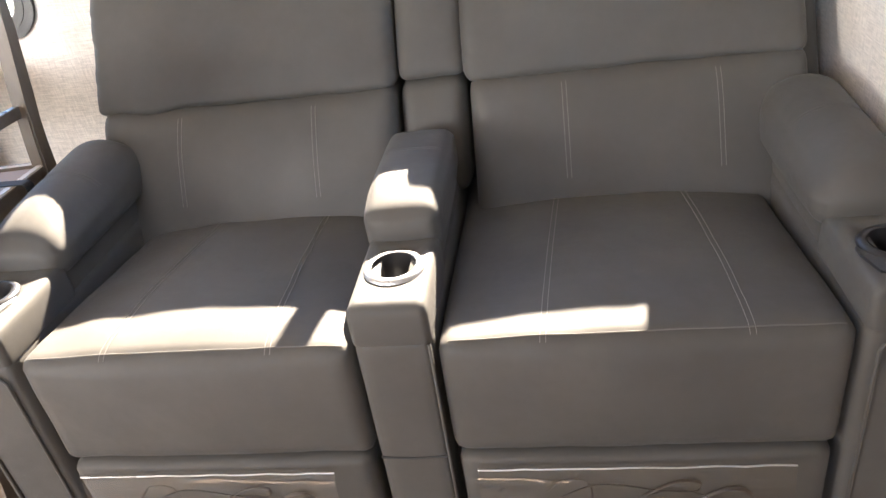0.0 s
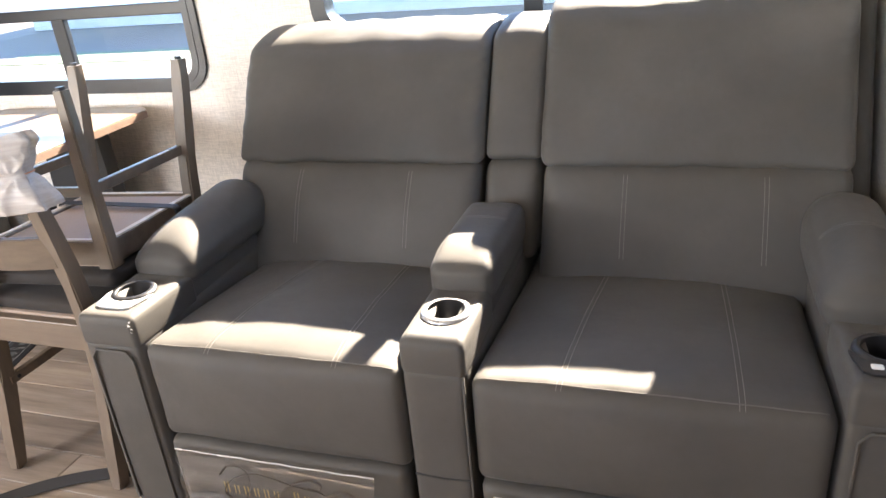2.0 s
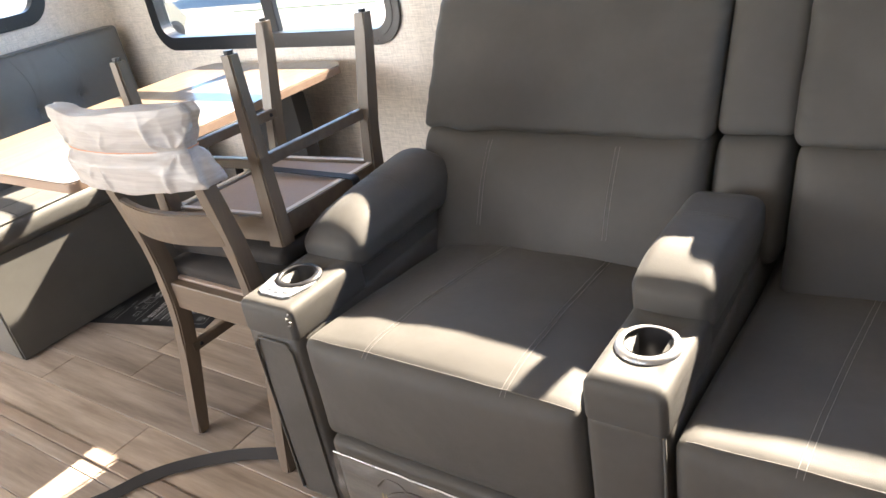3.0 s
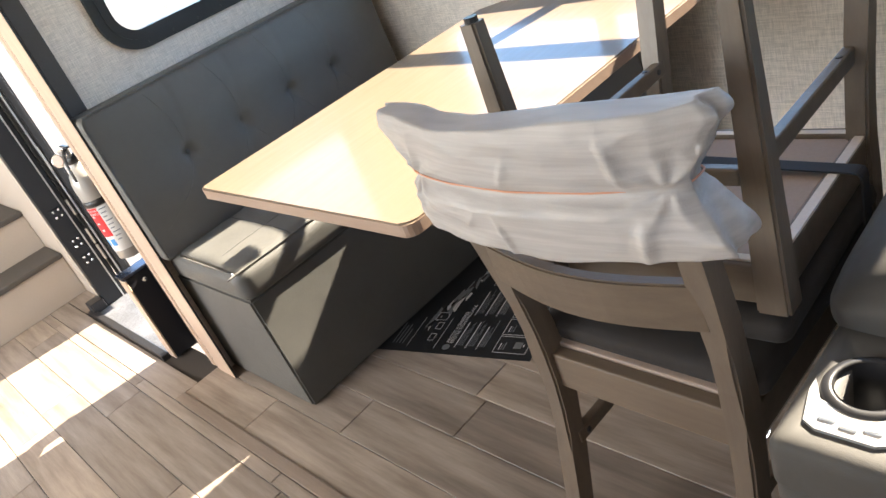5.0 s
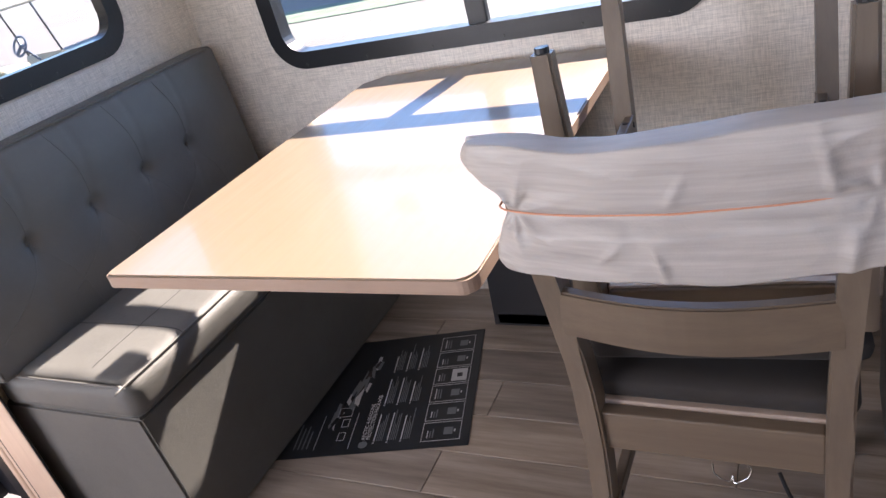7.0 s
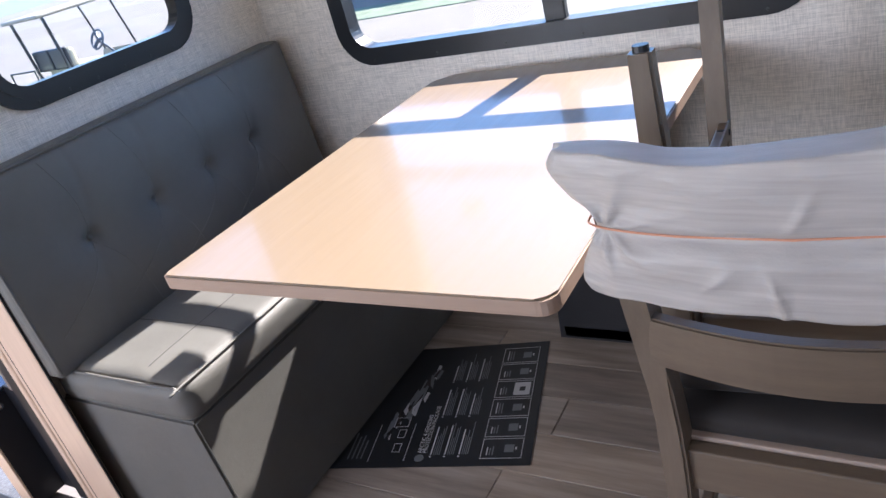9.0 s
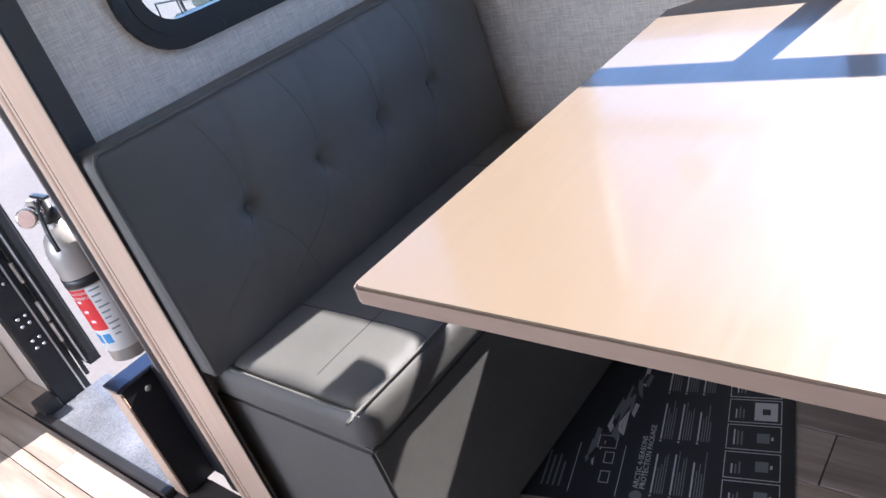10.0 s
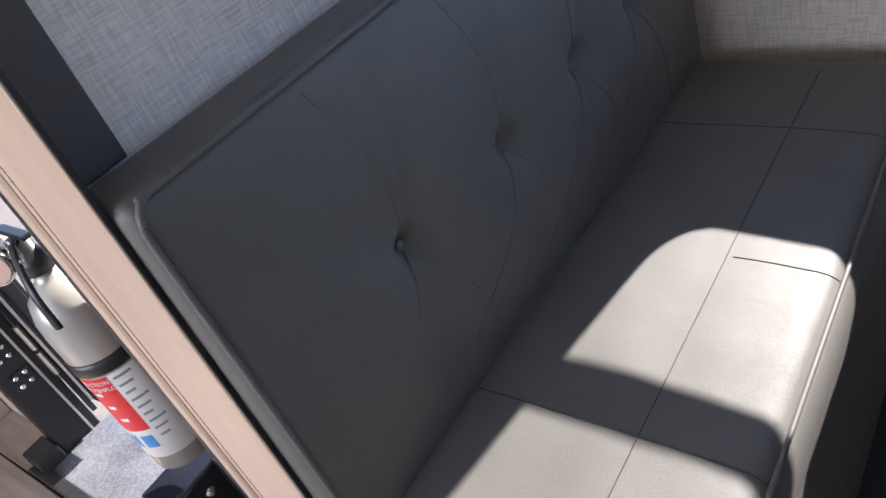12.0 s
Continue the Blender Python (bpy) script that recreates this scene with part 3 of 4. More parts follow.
def golf_cart(at, turn):
    """A small open cart: its nose points along local +y."""
    t = thing("golf_cart", (0, 0, 0), "cream golf cart with a white roof parked in the yard", "golf cart")
    part("body", prism([(-1.15, 0.25), (1.05, 0.25), (1.2, 0.45), (0.95, 0.8), (0.75, 0.85), (0.6, 0.35), (-0.1, 0.35), (-0.15, 0.62), (-0.95, 0.68), (-1.15, 0.5)], -0.55, 0.55, "yz"), M_CREAM, t)
    part("seat", box(-0.55, 0.55, -0.55, 0.05, 0.66, 0.86, 0.06), M_CARTSEAT, t, "tan seat cushion")
    for x in (-0.28, 0.28):
        sb = part("seat_back", box(x - 0.25, x + 0.25, -0.68, -0.52, 0.82, 1.2, 0.06), M_CARTSEAT, t, "tan backrest")
        part("back_shell", box(x - 0.26, x + 0.26, -0.74, -0.66, 0.84, 1.23, 0.035), M_BLACK, sb, "black backrest shell")
    part("roof", box(-0.6, 0.6, -1.0, 0.85, 1.8, 1.87, 0.03), M_CREAM, t, "white flat roof")
    for x in (-0.52, 0.52):
        part("post", tube([(x, 0.8, 0.8), (x, 0.6, 1.8)], 0.02), M_BLACK, t)
        part("post", tube([(x, -0.75, 0.66), (x, -0.85, 1.8)], 0.03), M_BLACK, t)
        for y in (-0.8, 0.8):
            c = (x, y, 0.23)
            part("wheel", lathe([(0, -0.07), (0.14, -0.08), (0.23, -0.07), (0.23, 0.07), (0.14, 0.08), (0, 0.07)], c, 18, None, Matrix.Translation(c) @ pose(0, 0, 0, 0, 90, 0)), M_BLACK, t)
    c = Matrix.Translation((-0.1, 0.42, 1.1)) @ pose(0, 0, 0, 62, 0, 0)
    part("steering_wheel", tube([c @ Vector((0.19 * math.cos(a), 0.19 * math.sin(a), 0)) for a in [k * math.pi / 10 for k in range(20)]], 0.022, 6, None, True), M_CARTWHEEL, t, "dark steering wheel")
    part("steering_column", tube([(-0.1, 0.42, 1.1), (-0.1, 0.7, 0.75)], 0.025), M_CARTWHEEL, t)
    for a in (0, 2.1, 4.2):
        part("spoke", tube([c @ Vector((0, 0, -0.02)), c @ Vector((0.19 * math.cos(a), 0.19 * math.sin(a), 0))], 0.03, 6), M_CARTWHEEL, t)
    part("rack", tube([(-0.4, -1.0, 0.6), (-0.4, -1.35, 0.6), (-0.4, -1.35, 1.0), (0.4, -1.35, 1.0), (0.4, -1.35, 0.6), (0.4, -1.0, 0.6)], 0.018), M_BLACK, t)
    t.matrix_basis = Matrix.Translation(at) @ pose(0, 0, 0, 0, 0, turn)


golf_cart((-11.8, 8.65, -1.1), -2)


# ---- sofa ----
from mathutils.bvhtree import BVHTree


def stitches(bvh, a, b, way, name_parent, double=0.009, material=None, side=Vector((1, 0, 0))):
    """Dashed double stitching laid on a padded surface between two points."""
    a, b, way = Vector(a), Vector(b), Vector(way)
    n = max(4, int((b - a).length / 0.009))
    for off in ((-double / 2, double / 2) if double else (0.0,)):
        bm = bmesh.new()
        prev = None
        for k in range(n):
            ends = []
            for f in (k + 0.04, k + 0.94):
                p = a.lerp(b, f / n) + side * off
                hit = bvh.ray_cast(p - way * 0.6, way)
                if hit[0] is not None:
                    ends.append(hit[0] - way * 0.0006)
            if len(ends) == 2 and (ends[1] - ends[0]).length < 0.03:
                tube(ends, 0.0006, 4, bm)
        if bm.faces:
            part("stitching", bm, material or M_STITCH, name_parent, "pale thread")
        else:
            bm.free()


sofa = thing("theater_sofa", (2.64, 0.45, 0.0), "grey-brown vinyl two-seat recliner sofa with centre console", "sofa")


def lean(q):
    d = q.z - 0.66
    return Vector((q.x, q.y + (0.56 if d > 0 else 0.5) * d, q.z))


def rolled(q):
    """The headrest: its top rolls down towards the front."""
    d, e = (q.y - 0.61) / 0.19, max(0.0, (q.z - 0.8) / 0.19)
    q = Vector((q.x, q.y, q.z - 0.04 * (max(0.0, 0.75 - d) / 0.75) ** 2 * min(1.0, e) ** 1.5))
    return lean(q)


def gathered(x0, x1):
    """The rolled headrest with the small puckers that its sewn side seams pull."""
    def f(q):
        e = min(q.x - x0, x1 - q.x)
        pull = math.exp(-max(0.0, e - 0.01) / 0.018)
        k = noise.noise(Vector((q.x * 3, 0.0, q.z * 38))) + 0.6 * noise.noise(Vector((q.x * 9, 4.0, q.z * 75)))
        return rolled(q + Vector((0, 0.0055 * pull * k, 0)))
    return f


def sloped(q):
    """The seat falls a little towards the backrest."""
    return Vector((q.x, q.y, q.z - (0.045 * min(1.0, max(0.0, q.y - 0.06) / 0.45) if q.z > 0.4 else 0.0)))


def seat_unit(x0, x1, bx0, bx1, top):
    bm = cushion(x0 + 0.004, x1 - 0.004, -0.005, 0.70, 0.243, 0.478, 0.022, (0, 0, 0.018, 0, 0, 0.03), (26, 34, 12), sloped, 0.0025)
    bvh = BVHTree.FromBMesh(bm)
    seat = part("seat_cushion", bm, M_SOFA, sofa, "", True)
    w = x1 - x0
    for f in (0.27, 0.76):
        xs = x0 + w * f
        stitches(bvh, (xs + (0.04 if f < 0.5 else -0.02), 0.56, 0.5), (xs, 0.0, 0.5), (0, 0, -1), seat)
    edge = []
    for k in range(41):
        hit = bvh.ray_cast(Vector((x0 + 0.02 + (w - 0.04) * k / 40, 0.01, 0.7)), Vector((0, 0, -1)))
        if hit[0] is not None:
            edge.append(hit[0] + Vector((0, 0, 0.0003)))
    part("front_seam", tube(edge, 0.0013, 6), M_EDGE, seat, "fine raised seam")
    bm = cushion(x0 + 0.012, x1 - 0.012, -0.012, 0.12, 0.03, 0.241, 0.018, (0, 0, 0.01, 0, 0, 0), (20, 6, 12), None, 0.002)
    foot = part("footrest", bm, M_SOFA, sofa, "", True)
    film = bmesh.new()
    fx0, fx1, fz0, fz1, nx, nz = x0 + 0.045, x1 - 0.075, 0.045, 0.235, 40, 18
    rows = []
    for j in range(nz + 1):
        row = []
        for i in range(nx + 1):
            u, w2 = i / nx, j / nz
            p = Vector((fx0 + u * (fx1 - fx0), -0.033 - 0.012 * math.sin(math.pi * w2) ** 0.5, fz0 + w2 * (fz1 - fz0)))
            p.y += 0.006 * noise.noise(Vector((p.x * 5, 3.1, p.z * 30))) + 0.002 * noise.noise(p * 40)
            row.append(film.verts.new(p))
        rows.append(row)
    for j in range(nz):
        for i in range(nx):
            film.faces.new((rows[j][i], rows[j][i + 1], rows[j + 1][i + 1], rows[j + 1][i]))
    cover = part("plastic_cover", film, M_CLEAR, sofa, "clear wrinkled plastic cover", True)
    cover.visible_shadow = False
    part("cover_binding", tube([(fx0 + k / 20 * (fx1 - fx0), -0.0355 + 0.0015 * noise.noise(Vector((k * 0.7, fx0, 0))), fz1 + 0.002 * noise.noise(Vector((k * 0.5, 3.0, fx0)))) for k in range(21)], 0.0016, 6), M_RING, sofa, "shiny folded edge")
    # printed flourish and gold bars behind the film
    cx, cz, yy = (fx0 + fx1) / 2, 0.14, -0.0305
    for k in range(11):
        if k == 6:
            continue
        hgt = 0.03 if k in (0, 7) else 0.024
        for w in (0.0, 0.009):
            part("gold_mark", box(cx - 0.135 + 0.025 * k + w, cx - 0.1325 + 0.025 * k + w, yy - 0.001, yy, cz - 0.012, cz - 0.012 + hgt), M_GOLD, cover, "gold printed mark")
    for pts, rr in (([(-0.12, 0.03), (-0.1, 0.055), (-0.07, 0.05), (-0.065, 0.01), (-0.09, -0.03), (-0.115, -0.015), (-0.1, 0.02), (-0.05, 0.045), (0.02, 0.03), (0.06, 0.028), (0.065, 0.045), (0.04, 0.048), (0.0, 0.02), (-0.03, -0.03), (-0.07, -0.055), (-0.115, -0.05)], 0.0018),
                    ([(0.13, -0.01), (0.125, 0.02), (0.1, 0.032), (0.06, 0.0), (0.03, -0.06), (0.0, -0.078)], 0.0026),
                    ([(-0.04, -0.06), (-0.02, 0.0), (0.03, 0.03), (0.075, 0.015), (0.08, -0.025), (0.05, -0.04), (0.02, -0.02)], 0.0022),
                    ([(-0.02, -0.045), (0.0, -0.015), (0.03, -0.02), (0.03, -0.05), (-0.01, -0.065), (-0.045, -0.035)], 0.0016)):
        part("flourish", tube(spline([(cx + 0.02 + 1.35 * px, yy, cz + 1.15 * pz) for px, pz in pts], 6), rr * 1.5, 6, None, False, 0.3), M_BROWN, cover, "dark printed flourish")
    low = cushion(bx0, bx1, 0.602, 0.86, 0.4, 0.688, 0.028, (0, 0, 0.028, 0, 0, 0.0), (24, 8, 16), lean, 0.004)
    bvh = BVHTree.FromBMesh(low)
    lower = part("back_cushion", low, M_SOFA, sofa, "", True)
    for f in (0.29, 0.74):
        xs = bx0 + (bx1 - bx0) * f
        stitches(bvh, (xs, 0.5, 0.67), (xs, 0.5, 0.5), (0, 1, 0), lower)
    up = cushion(bx0 - 0.014, bx1 + 0.004, 0.61, 0.80, 0.673, top, 0.028, (0, 0, 0.026, 0, 0, 0.006), (46, 14, 56), gathered(bx0 - 0.014, bx1 + 0.004), 0.006)
    bvh = BVHTree.FromBMesh(up)
    part("headrest_cushion", up, M_SOFA, sofa, "", True)


seat_unit(1.975, 2.575, 1.89, 2.58, 1.0)
seat_unit(2.705, 3.33, 2.742, 3.42, 1.055)
part("middle_back", cushion(2.588, 2.733, 0.63, 0.88, 0.46, 0.688, 0.03, (0, 0, 0.012, 0, 0, 0), (10, 8, 10), lean, 0.003), M_SOFA, sofa, "", True)
part("middle_headrest", cushion(2.586, 2.735, 0.625, 0.80, 0.686, 1.0, 0.022, (0, 0, 0.012, 0, 0, 0.006), (10, 14, 18), rolled, 0.003), M_SOFA, sofa, "", True)
part("back_shell", cushion(3.405, 3.474, 0.72, 0.9, 0.35, 1.03, 0.018, (0, 0, 0.006, 0, 0, 0), (6, 10, 30), lean, 0.004), M_SOFA, sofa, "upholstered side of the backrest", True)
part("back_frame", box(1.93, 3.4, 0.82, 0.95, 0.05, 0.8, 0.02), M_SOFA, sofa)
part("base_frame", box(1.99, 3.31, 0.06, 0.85, 0.03, 0.3, 0.01), M_BLACK, sofa)


def arm(x0, x1, pad0, pad1, y_pad, y_end, ztop, zpad, cup_x, ring_mat, buttons, name, rim_mat=None):
    zb = ztop - 0.072
    bm = cushion(x0, x1, -0.004, 0.72, 0.02, zb + 0.0095, 0.012, (0.0, 0.0, 0.003, 0, 0, 0.0), (8, 20, 20), None, 0.0015)
    a = part(name, bm, M_SOFA, sofa, "", True)
    part(name + "_core", box(x0 + 0.004, x1 - 0.004, 0.2, 0.72, zb - 0.02, ztop - 0.006, 0.012), M_SOFA, a, "", True)

    def wedge(q):
        """The pad thins towards its front lip and rises a little to the back."""
        f = max(0.0, 1 - (q.y - y_pad) / 0.1)
        up = max(0.0, (q.z - ztop) / (zpad - ztop))
        u = (q.x - (pad0 + pad1) / 2) / ((pad1 - pad0) / 2)
        dome = 0.012 - 0.036 * u * u + 0.03 * max(0.0, (q.y - y_pad) / (y_end - y_pad)) if buttons else 0.004 - 0.006 * u ** 4
        return Vector((q.x, q.y, q.z + up * (dome - 0.024 * f * f - 0.02 * max(0.0, 1 - (y_end - q.y) / 0.06) ** 2)))

    # padded front block with the cup well let into it
    c = Vector((cup_x, 0.105, ztop))
    outer = round_rect(x0 - 0.001, x1 + 0.001, -0.0065, 0.22, 0.013, 8)
    mid = Vector(((x0 + x1) / 2, 0.106))

    def shrink(k):
        return [(mid.x + (x - mid.x) * (1 - k / 0.07), mid.y + (y - mid.y) * (1 - k / 0.11)) for x, y in outer]

    loops = [[(x, y, zb) for x, y in shrink(0.001)], [(x, y, zb + 0.006) for x, y in outer]]
    for k, dz in ((0.0, 0.022), (0.0015, 0.011), (0.005, 0.0045), (0.011, 0.001), (0.018, 0.0)):
        loops.append([(x, y, ztop - dz) for x, y in shrink(k)])
    circle = []
    for x, y in outer:
        d = (Vector((x, y)) - Vector((c.x, c.y))).normalized()
        circle.append((c.x + 0.047 * d.x, c.y + 0.047 * d.y))
    loops.append([(x, y, ztop + 0.001) for x, y in circle])
    loops.append([(x, y, zb + 0.003) for x, y in circle])
    part(name + "_front_block", loft(loops), M_SOFA, a, "", True)
    p = part(name + "_pad", cushion(pad0, pad1, y_pad, y_end, ztop - 0.03, zpad, 0.032 if buttons else 0.02, (0.006, 0.006, 0.008, 0, 0, 0.004), (22, 34, 14), wedge, 0.0015), M_SOFA, sofa, "", True)
    bvhp = BVHTree.FromPolygons([v.co for v in p.data.vertices], [tuple(q.vertices) for q in p.data.polygons])
    stitches(bvhp, (pad0 + 0.012, y_pad + 0.21, 0.6), (pad1 - 0.012, y_pad + 0.21, 0.6), (0, 0, -1), p, 0.008, M_EDGE, Vector((0, 1, 0)))
    if buttons:
        zz = zb - 0.012
        part("front_piping", tube([(x0 + 0.02, -0.007, 0.04), (x0 + 0.02, -0.009, zz - 0.02), (x0 + 0.035, -0.009, zz), (x1 - 0.035, -0.009, zz), (x1 - 0.02, -0.009, zz - 0.02), (x1 - 0.02, -0.007, 0.04)], 0.003, 8), M_SOFA, a, "", True)
    else:
        part("front_crease", tube([(x0 + 0.004, -0.006, 0.24), (c.x, -0.0085, 0.238), (x1 - 0.004, -0.006, 0.24)], 0.0022, 6), M_SEAM, a, "sewn seam")
        part("front_piping", tube([(x1 - 0.003, -0.004, 0.03), (x1 - 0.003, -0.006, 0.3), (x1 - 0.003, -0.006, zb)], 0.003, 8), M_SOFA, a, "", True)
    cup = part("cup_holder", lathe([(0.0366, 0.004), (0.036, -0.02), (0.033, -0.064), (0, -0.065)], c + Vector((0, 0, 0.004)), 40), M_BLACK, sofa, "deep black cup well", True)
    part("ring", lathe([(0.0366, 0.0), (0.037, 0.007), (0.041, 0.0085), (0.048, 0.0065), (0.051, 0.001), (0.051, -0.004)], c, 48), rim_mat or ring_mat, cup, "", True)
    if buttons:
        part("control_pad", prism([(cup_x - 0.045, 0.034), (cup_x - 0.03, 0.026), (cup_x + 0.03, 0.026), (cup_x + 0.045, 0.034), (cup_x + 0.056, 0.08), (cup_x + 0.056, 0.1), (cup_x + 0.04, 0.07), (cup_x, 0.058), (cup_x - 0.04, 0.07), (cup_x - 0.056, 0.1), (cup_x - 0.056, 0.08)], ztop - 0.004, ztop + 0.0045, "xy"), ring_mat, cup)
        for k in (-1, 0, 1):
            part("button", box(cup_x + 0.023 * k - 0.009, cup_x + 0.023 * k + 0.009, 0.036 + 0.005 * abs(k), 0.048 + 0.005 * abs(k), ztop + 0.003, ztop + 0.0085, 0.002), M_WHITE, cup, "white push button")
    return a


arm(1.825, 1.972, 1.812, 1.985, 0.2, 0.6, 0.545, 0.614, 1.897, M_RING, True, "arm", M_BLACK)
arm(3.333, 3.468, 3.318, 3.48, 0.2, 0.6, 0.545, 0.614, 3.398, M_BLACK, True, "arm")
arm(2.577, 2.703, 2.574, 2.708, 0.2, 0.55, 0.556, 0.624, 2.64, M_RING, False, "console")

# ---- bench ----
bench = thing("dinette_bench", (0.25, 0.5, 0.0), "charcoal vinyl dinette bench with a tufted backrest", "bench")
BUT = [0.218, 0.409, 0.594, 0.777]


def tuft(q):
    if q.x > 0.09:
        d = 0.0
        for y in BUT:
            r2 = ((q.y - y) ** 2 + (q.z - 0.692) ** 2)
            d += 0.022 * math.exp(-r2 / 0.0003) + 0.014 * math.exp(-r2 / 0.006)
            dy = q.y - y - 0.03 * math.sin((q.z - 0.69) * 9)
            d += 0.002 * math.exp(-(dy / 0.008) ** 2)
        q = Vector((q.x - d - 0.05 * (q.z - 0.68), q.y, q.z))
    return q


back = part("back_cushion", cushion(0.016, 0.108, 0.001, 1.03, 0.455, 0.905, 0.016, (0, 0.03, 0, 0, 0, 0), (6, 130, 60), tuft, 0.0), M_BENCH, bench, "tufted charcoal backrest", True)
for y in BUT:
    c = (0.103, y, 0.692)
    part("button", lathe([(0, 0.001), (0.004, 0.0005), (0.006, -0.002)], c, 14, None, Matrix.Translation(c) @ pose(0, 0, 0, 0, 90, 0)), M_BENCH, back, "", True)
    bvh = BVHTree.FromPolygons([v.co for v in back.data.vertices], [tuple(q.vertices) for q in back.data.polygons])
for y in BUT:
    for ends in (((y - 0.035, 0.9), (y - 0.004, 0.8), (y, 0.7)), ((y, 0.685), (y + 0.05, 0.6), (y + 0.085, 0.475)), ((y, 0.68), (y - 0.05, 0.61), (y - 0.17, 0.535))):
        pts = []
        for p in spline([(0, a, z) for a, z in ends], 8):
            hit = bvh.ray_cast(Vector((0.4, p.y, p.z)), Vector((-1, 0, 0)))
            if hit[0] is not None and p.y > 0.035:
                pts.append(hit[0])
        if len(pts) > 3:
            part("seam", tube(pts, 0.0013, 6), M_BENCH, back, "sewn seam")
part("piping", tube(spline([(0.115, 0.007, 0.47), (0.106, 0.007, 0.68), (0.098, 0.007, 0.86), (0.097, 0.009, 0.885), (0.096, 0.014, 0.896), (0.095, 0.024, 0.901), (0.094, 0.06, 0.902), (0.094, 0.5, 0.902), (0.094, 1.0, 0.901)], 8), 0.0035, 8), M_BENCH, back, "", True)
seatc = cushion(0.018, 0.462, 0.026, 1.03, 0.362, 0.464, 0.036, (0, 0.006, 0.004, 0, 0, 0.007), (30, 56, 12), None, 0.002)
bvh = BVHTree.FromBMesh(seatc)
seat = part("seat_cushion", seatc, M_BENCH, bench, "", True)


def surf_line(bvh, pts, way, r, material, parent, name="seam"):
    out = []
    way = Vector(way)
    for p in spline(pts, 10):
        hit = bvh.ray_cast(p - way * 0.3, way)
        if hit[0] is not None:
            out.append(hit[0])
    if len(out) > 2:
        part(name, tube(out, r, 5), material, parent, "sewn seam")


surf_line(bvh, [(0.322, 0.03, 0.5), (0.322, 0.5, 0.5), (0.322, 1.02, 0.5)], (0, 0, -1), 0.0009, M_SEAM, seat)
for y, xa in ((0.223, 0.12), (0.51, 0.33), (0.8, 0.12)):
    surf_line(bvh, [(xa, y, 0.5), (0.4, y, 0.5), (0.45, y, 0.5)], (0, 0, -1), 0.0009, M_SEAM, seat)
part("piping", tube(spline([(0.12, 0.032, 0.459), (0.3, 0.031, 0.459), (0.44, 0.034, 0.458), (0.452, 0.05, 0.457), (0.453, 0.5, 0.457), (0.453, 1.02, 0.457)], 8), 0.003, 8), M_BENCH, seat, "", True)
b = prism([(0.0, 0.004), (0.477, 0.004), (0.45, 0.37), (0.0, 0.37)], 0.032, 1.03, "xz")
bmesh.ops.bevel(b, geom=list(b.edges), offset=0.006, segments=2, affect="EDGES")
part("base", b, M_BENCH, bench, "charcoal vinyl-covered base")
for y in (0.05, 0.95):
    part("foot", box(0.36, 0.44, y, y + 0.05, 0.0, 0.03, 0.003), M_BLACK, bench)

frng = random.Random(8)


def frayed(at, parent, n=14, spread=0.012):
    b = bmesh.new()
    for _ in range(n):
        p = Vector(at) + Vector((frng.uniform(-1, 1), frng.uniform(-0.5, 0.5), frng.uniform(-0.6, 0.6))) * spread
        q = p + Vector((frng.uniform(-1, 1), frng.uniform(-1, 0.2), frng.uniform(-0.3, 1))) * 0.006
        tube([p, (p + q) / 2 + Vector((0, 0, 0.002)), q], 0.0004, 4, b)
    part("frayed_thread", b, M_WHITE, parent, "white frayed thread")


frayed((0.455, 0.03, 0.461), seat, 7, 0.008)
for k in range(4):
    frayed((1.968 + 0.001 * k, -0.007, 0.535 - 0.008 * k), bpy.data.objects["arm"], 2, 0.002)

# ---- table ----
table = thing("dinette_table", (0.95, 0.5, 0.0), "light maple-look laminate table with cut corners", "table")
TX0, TX1, TY0, TY1 = 0.596, 1.301, 0.018, 1.04
out = [(TX0, TY1 - 0.05), (TX0, TY0 + 0.014), (TX0 + 0.004, TY0 + 0.004), (TX0 + 0.014, TY0)]
out += [(TX1 - 0.024 + 0.024 * math.sin(a), TY0 + 0.024 - 0.024 * math.cos(a)) for a in [k * math.pi / 10 for k in range(6)]]
out += [(TX1, TY1 - 0.05), (TX1 - 0.05, TY1), (TX0 + 0.05, TY1)]
b = prism(out, 0.717, 0.7395, "xy")
bmesh.ops.bevel(b, geom=list(b.edges), offset=0.003, segments=2, affect="EDGES")
part("tabletop", b, M_TABLE, table)
cx, cy = (TX0 + TX1) / 2, (TY0 + TY1) / 2
part("edging", ring_slab([(cx + (x - cx) * 1.0035, cy + (y - cy) * 1.0025) for x, y in out], [(cx + (x - cx) * 0.99, cy + (y - cy) * 0.99) for x, y in out], 0.7145, 0.7362, "xy"), M_TEDGE, table, "pinkish wood edge band")
part("pedestal", prism([(0.86, 0.0), (1.17, 0.0), (1.14, 0.712), (0.9, 0.712)], 0.9, 0.96, "xz"), M_BLACK, table, "black pedestal plate")
part("foot_plate", box(0.87, 1.18, 0.9, 1.0, 0.001, 0.045, 0.006), M_BLACK, table, "black floor plate")
part("top_bracket", box(0.85, 1.15, 0.85, 1.0, 0.69, 0.712, 0.003), M_BLACK, table)

# ---- chairs ----
chair = thing("dining_chair", (0, 0, 0), "brown-grey wooden dining chair with dark padded seat", "chair", "stacked dining chairs")


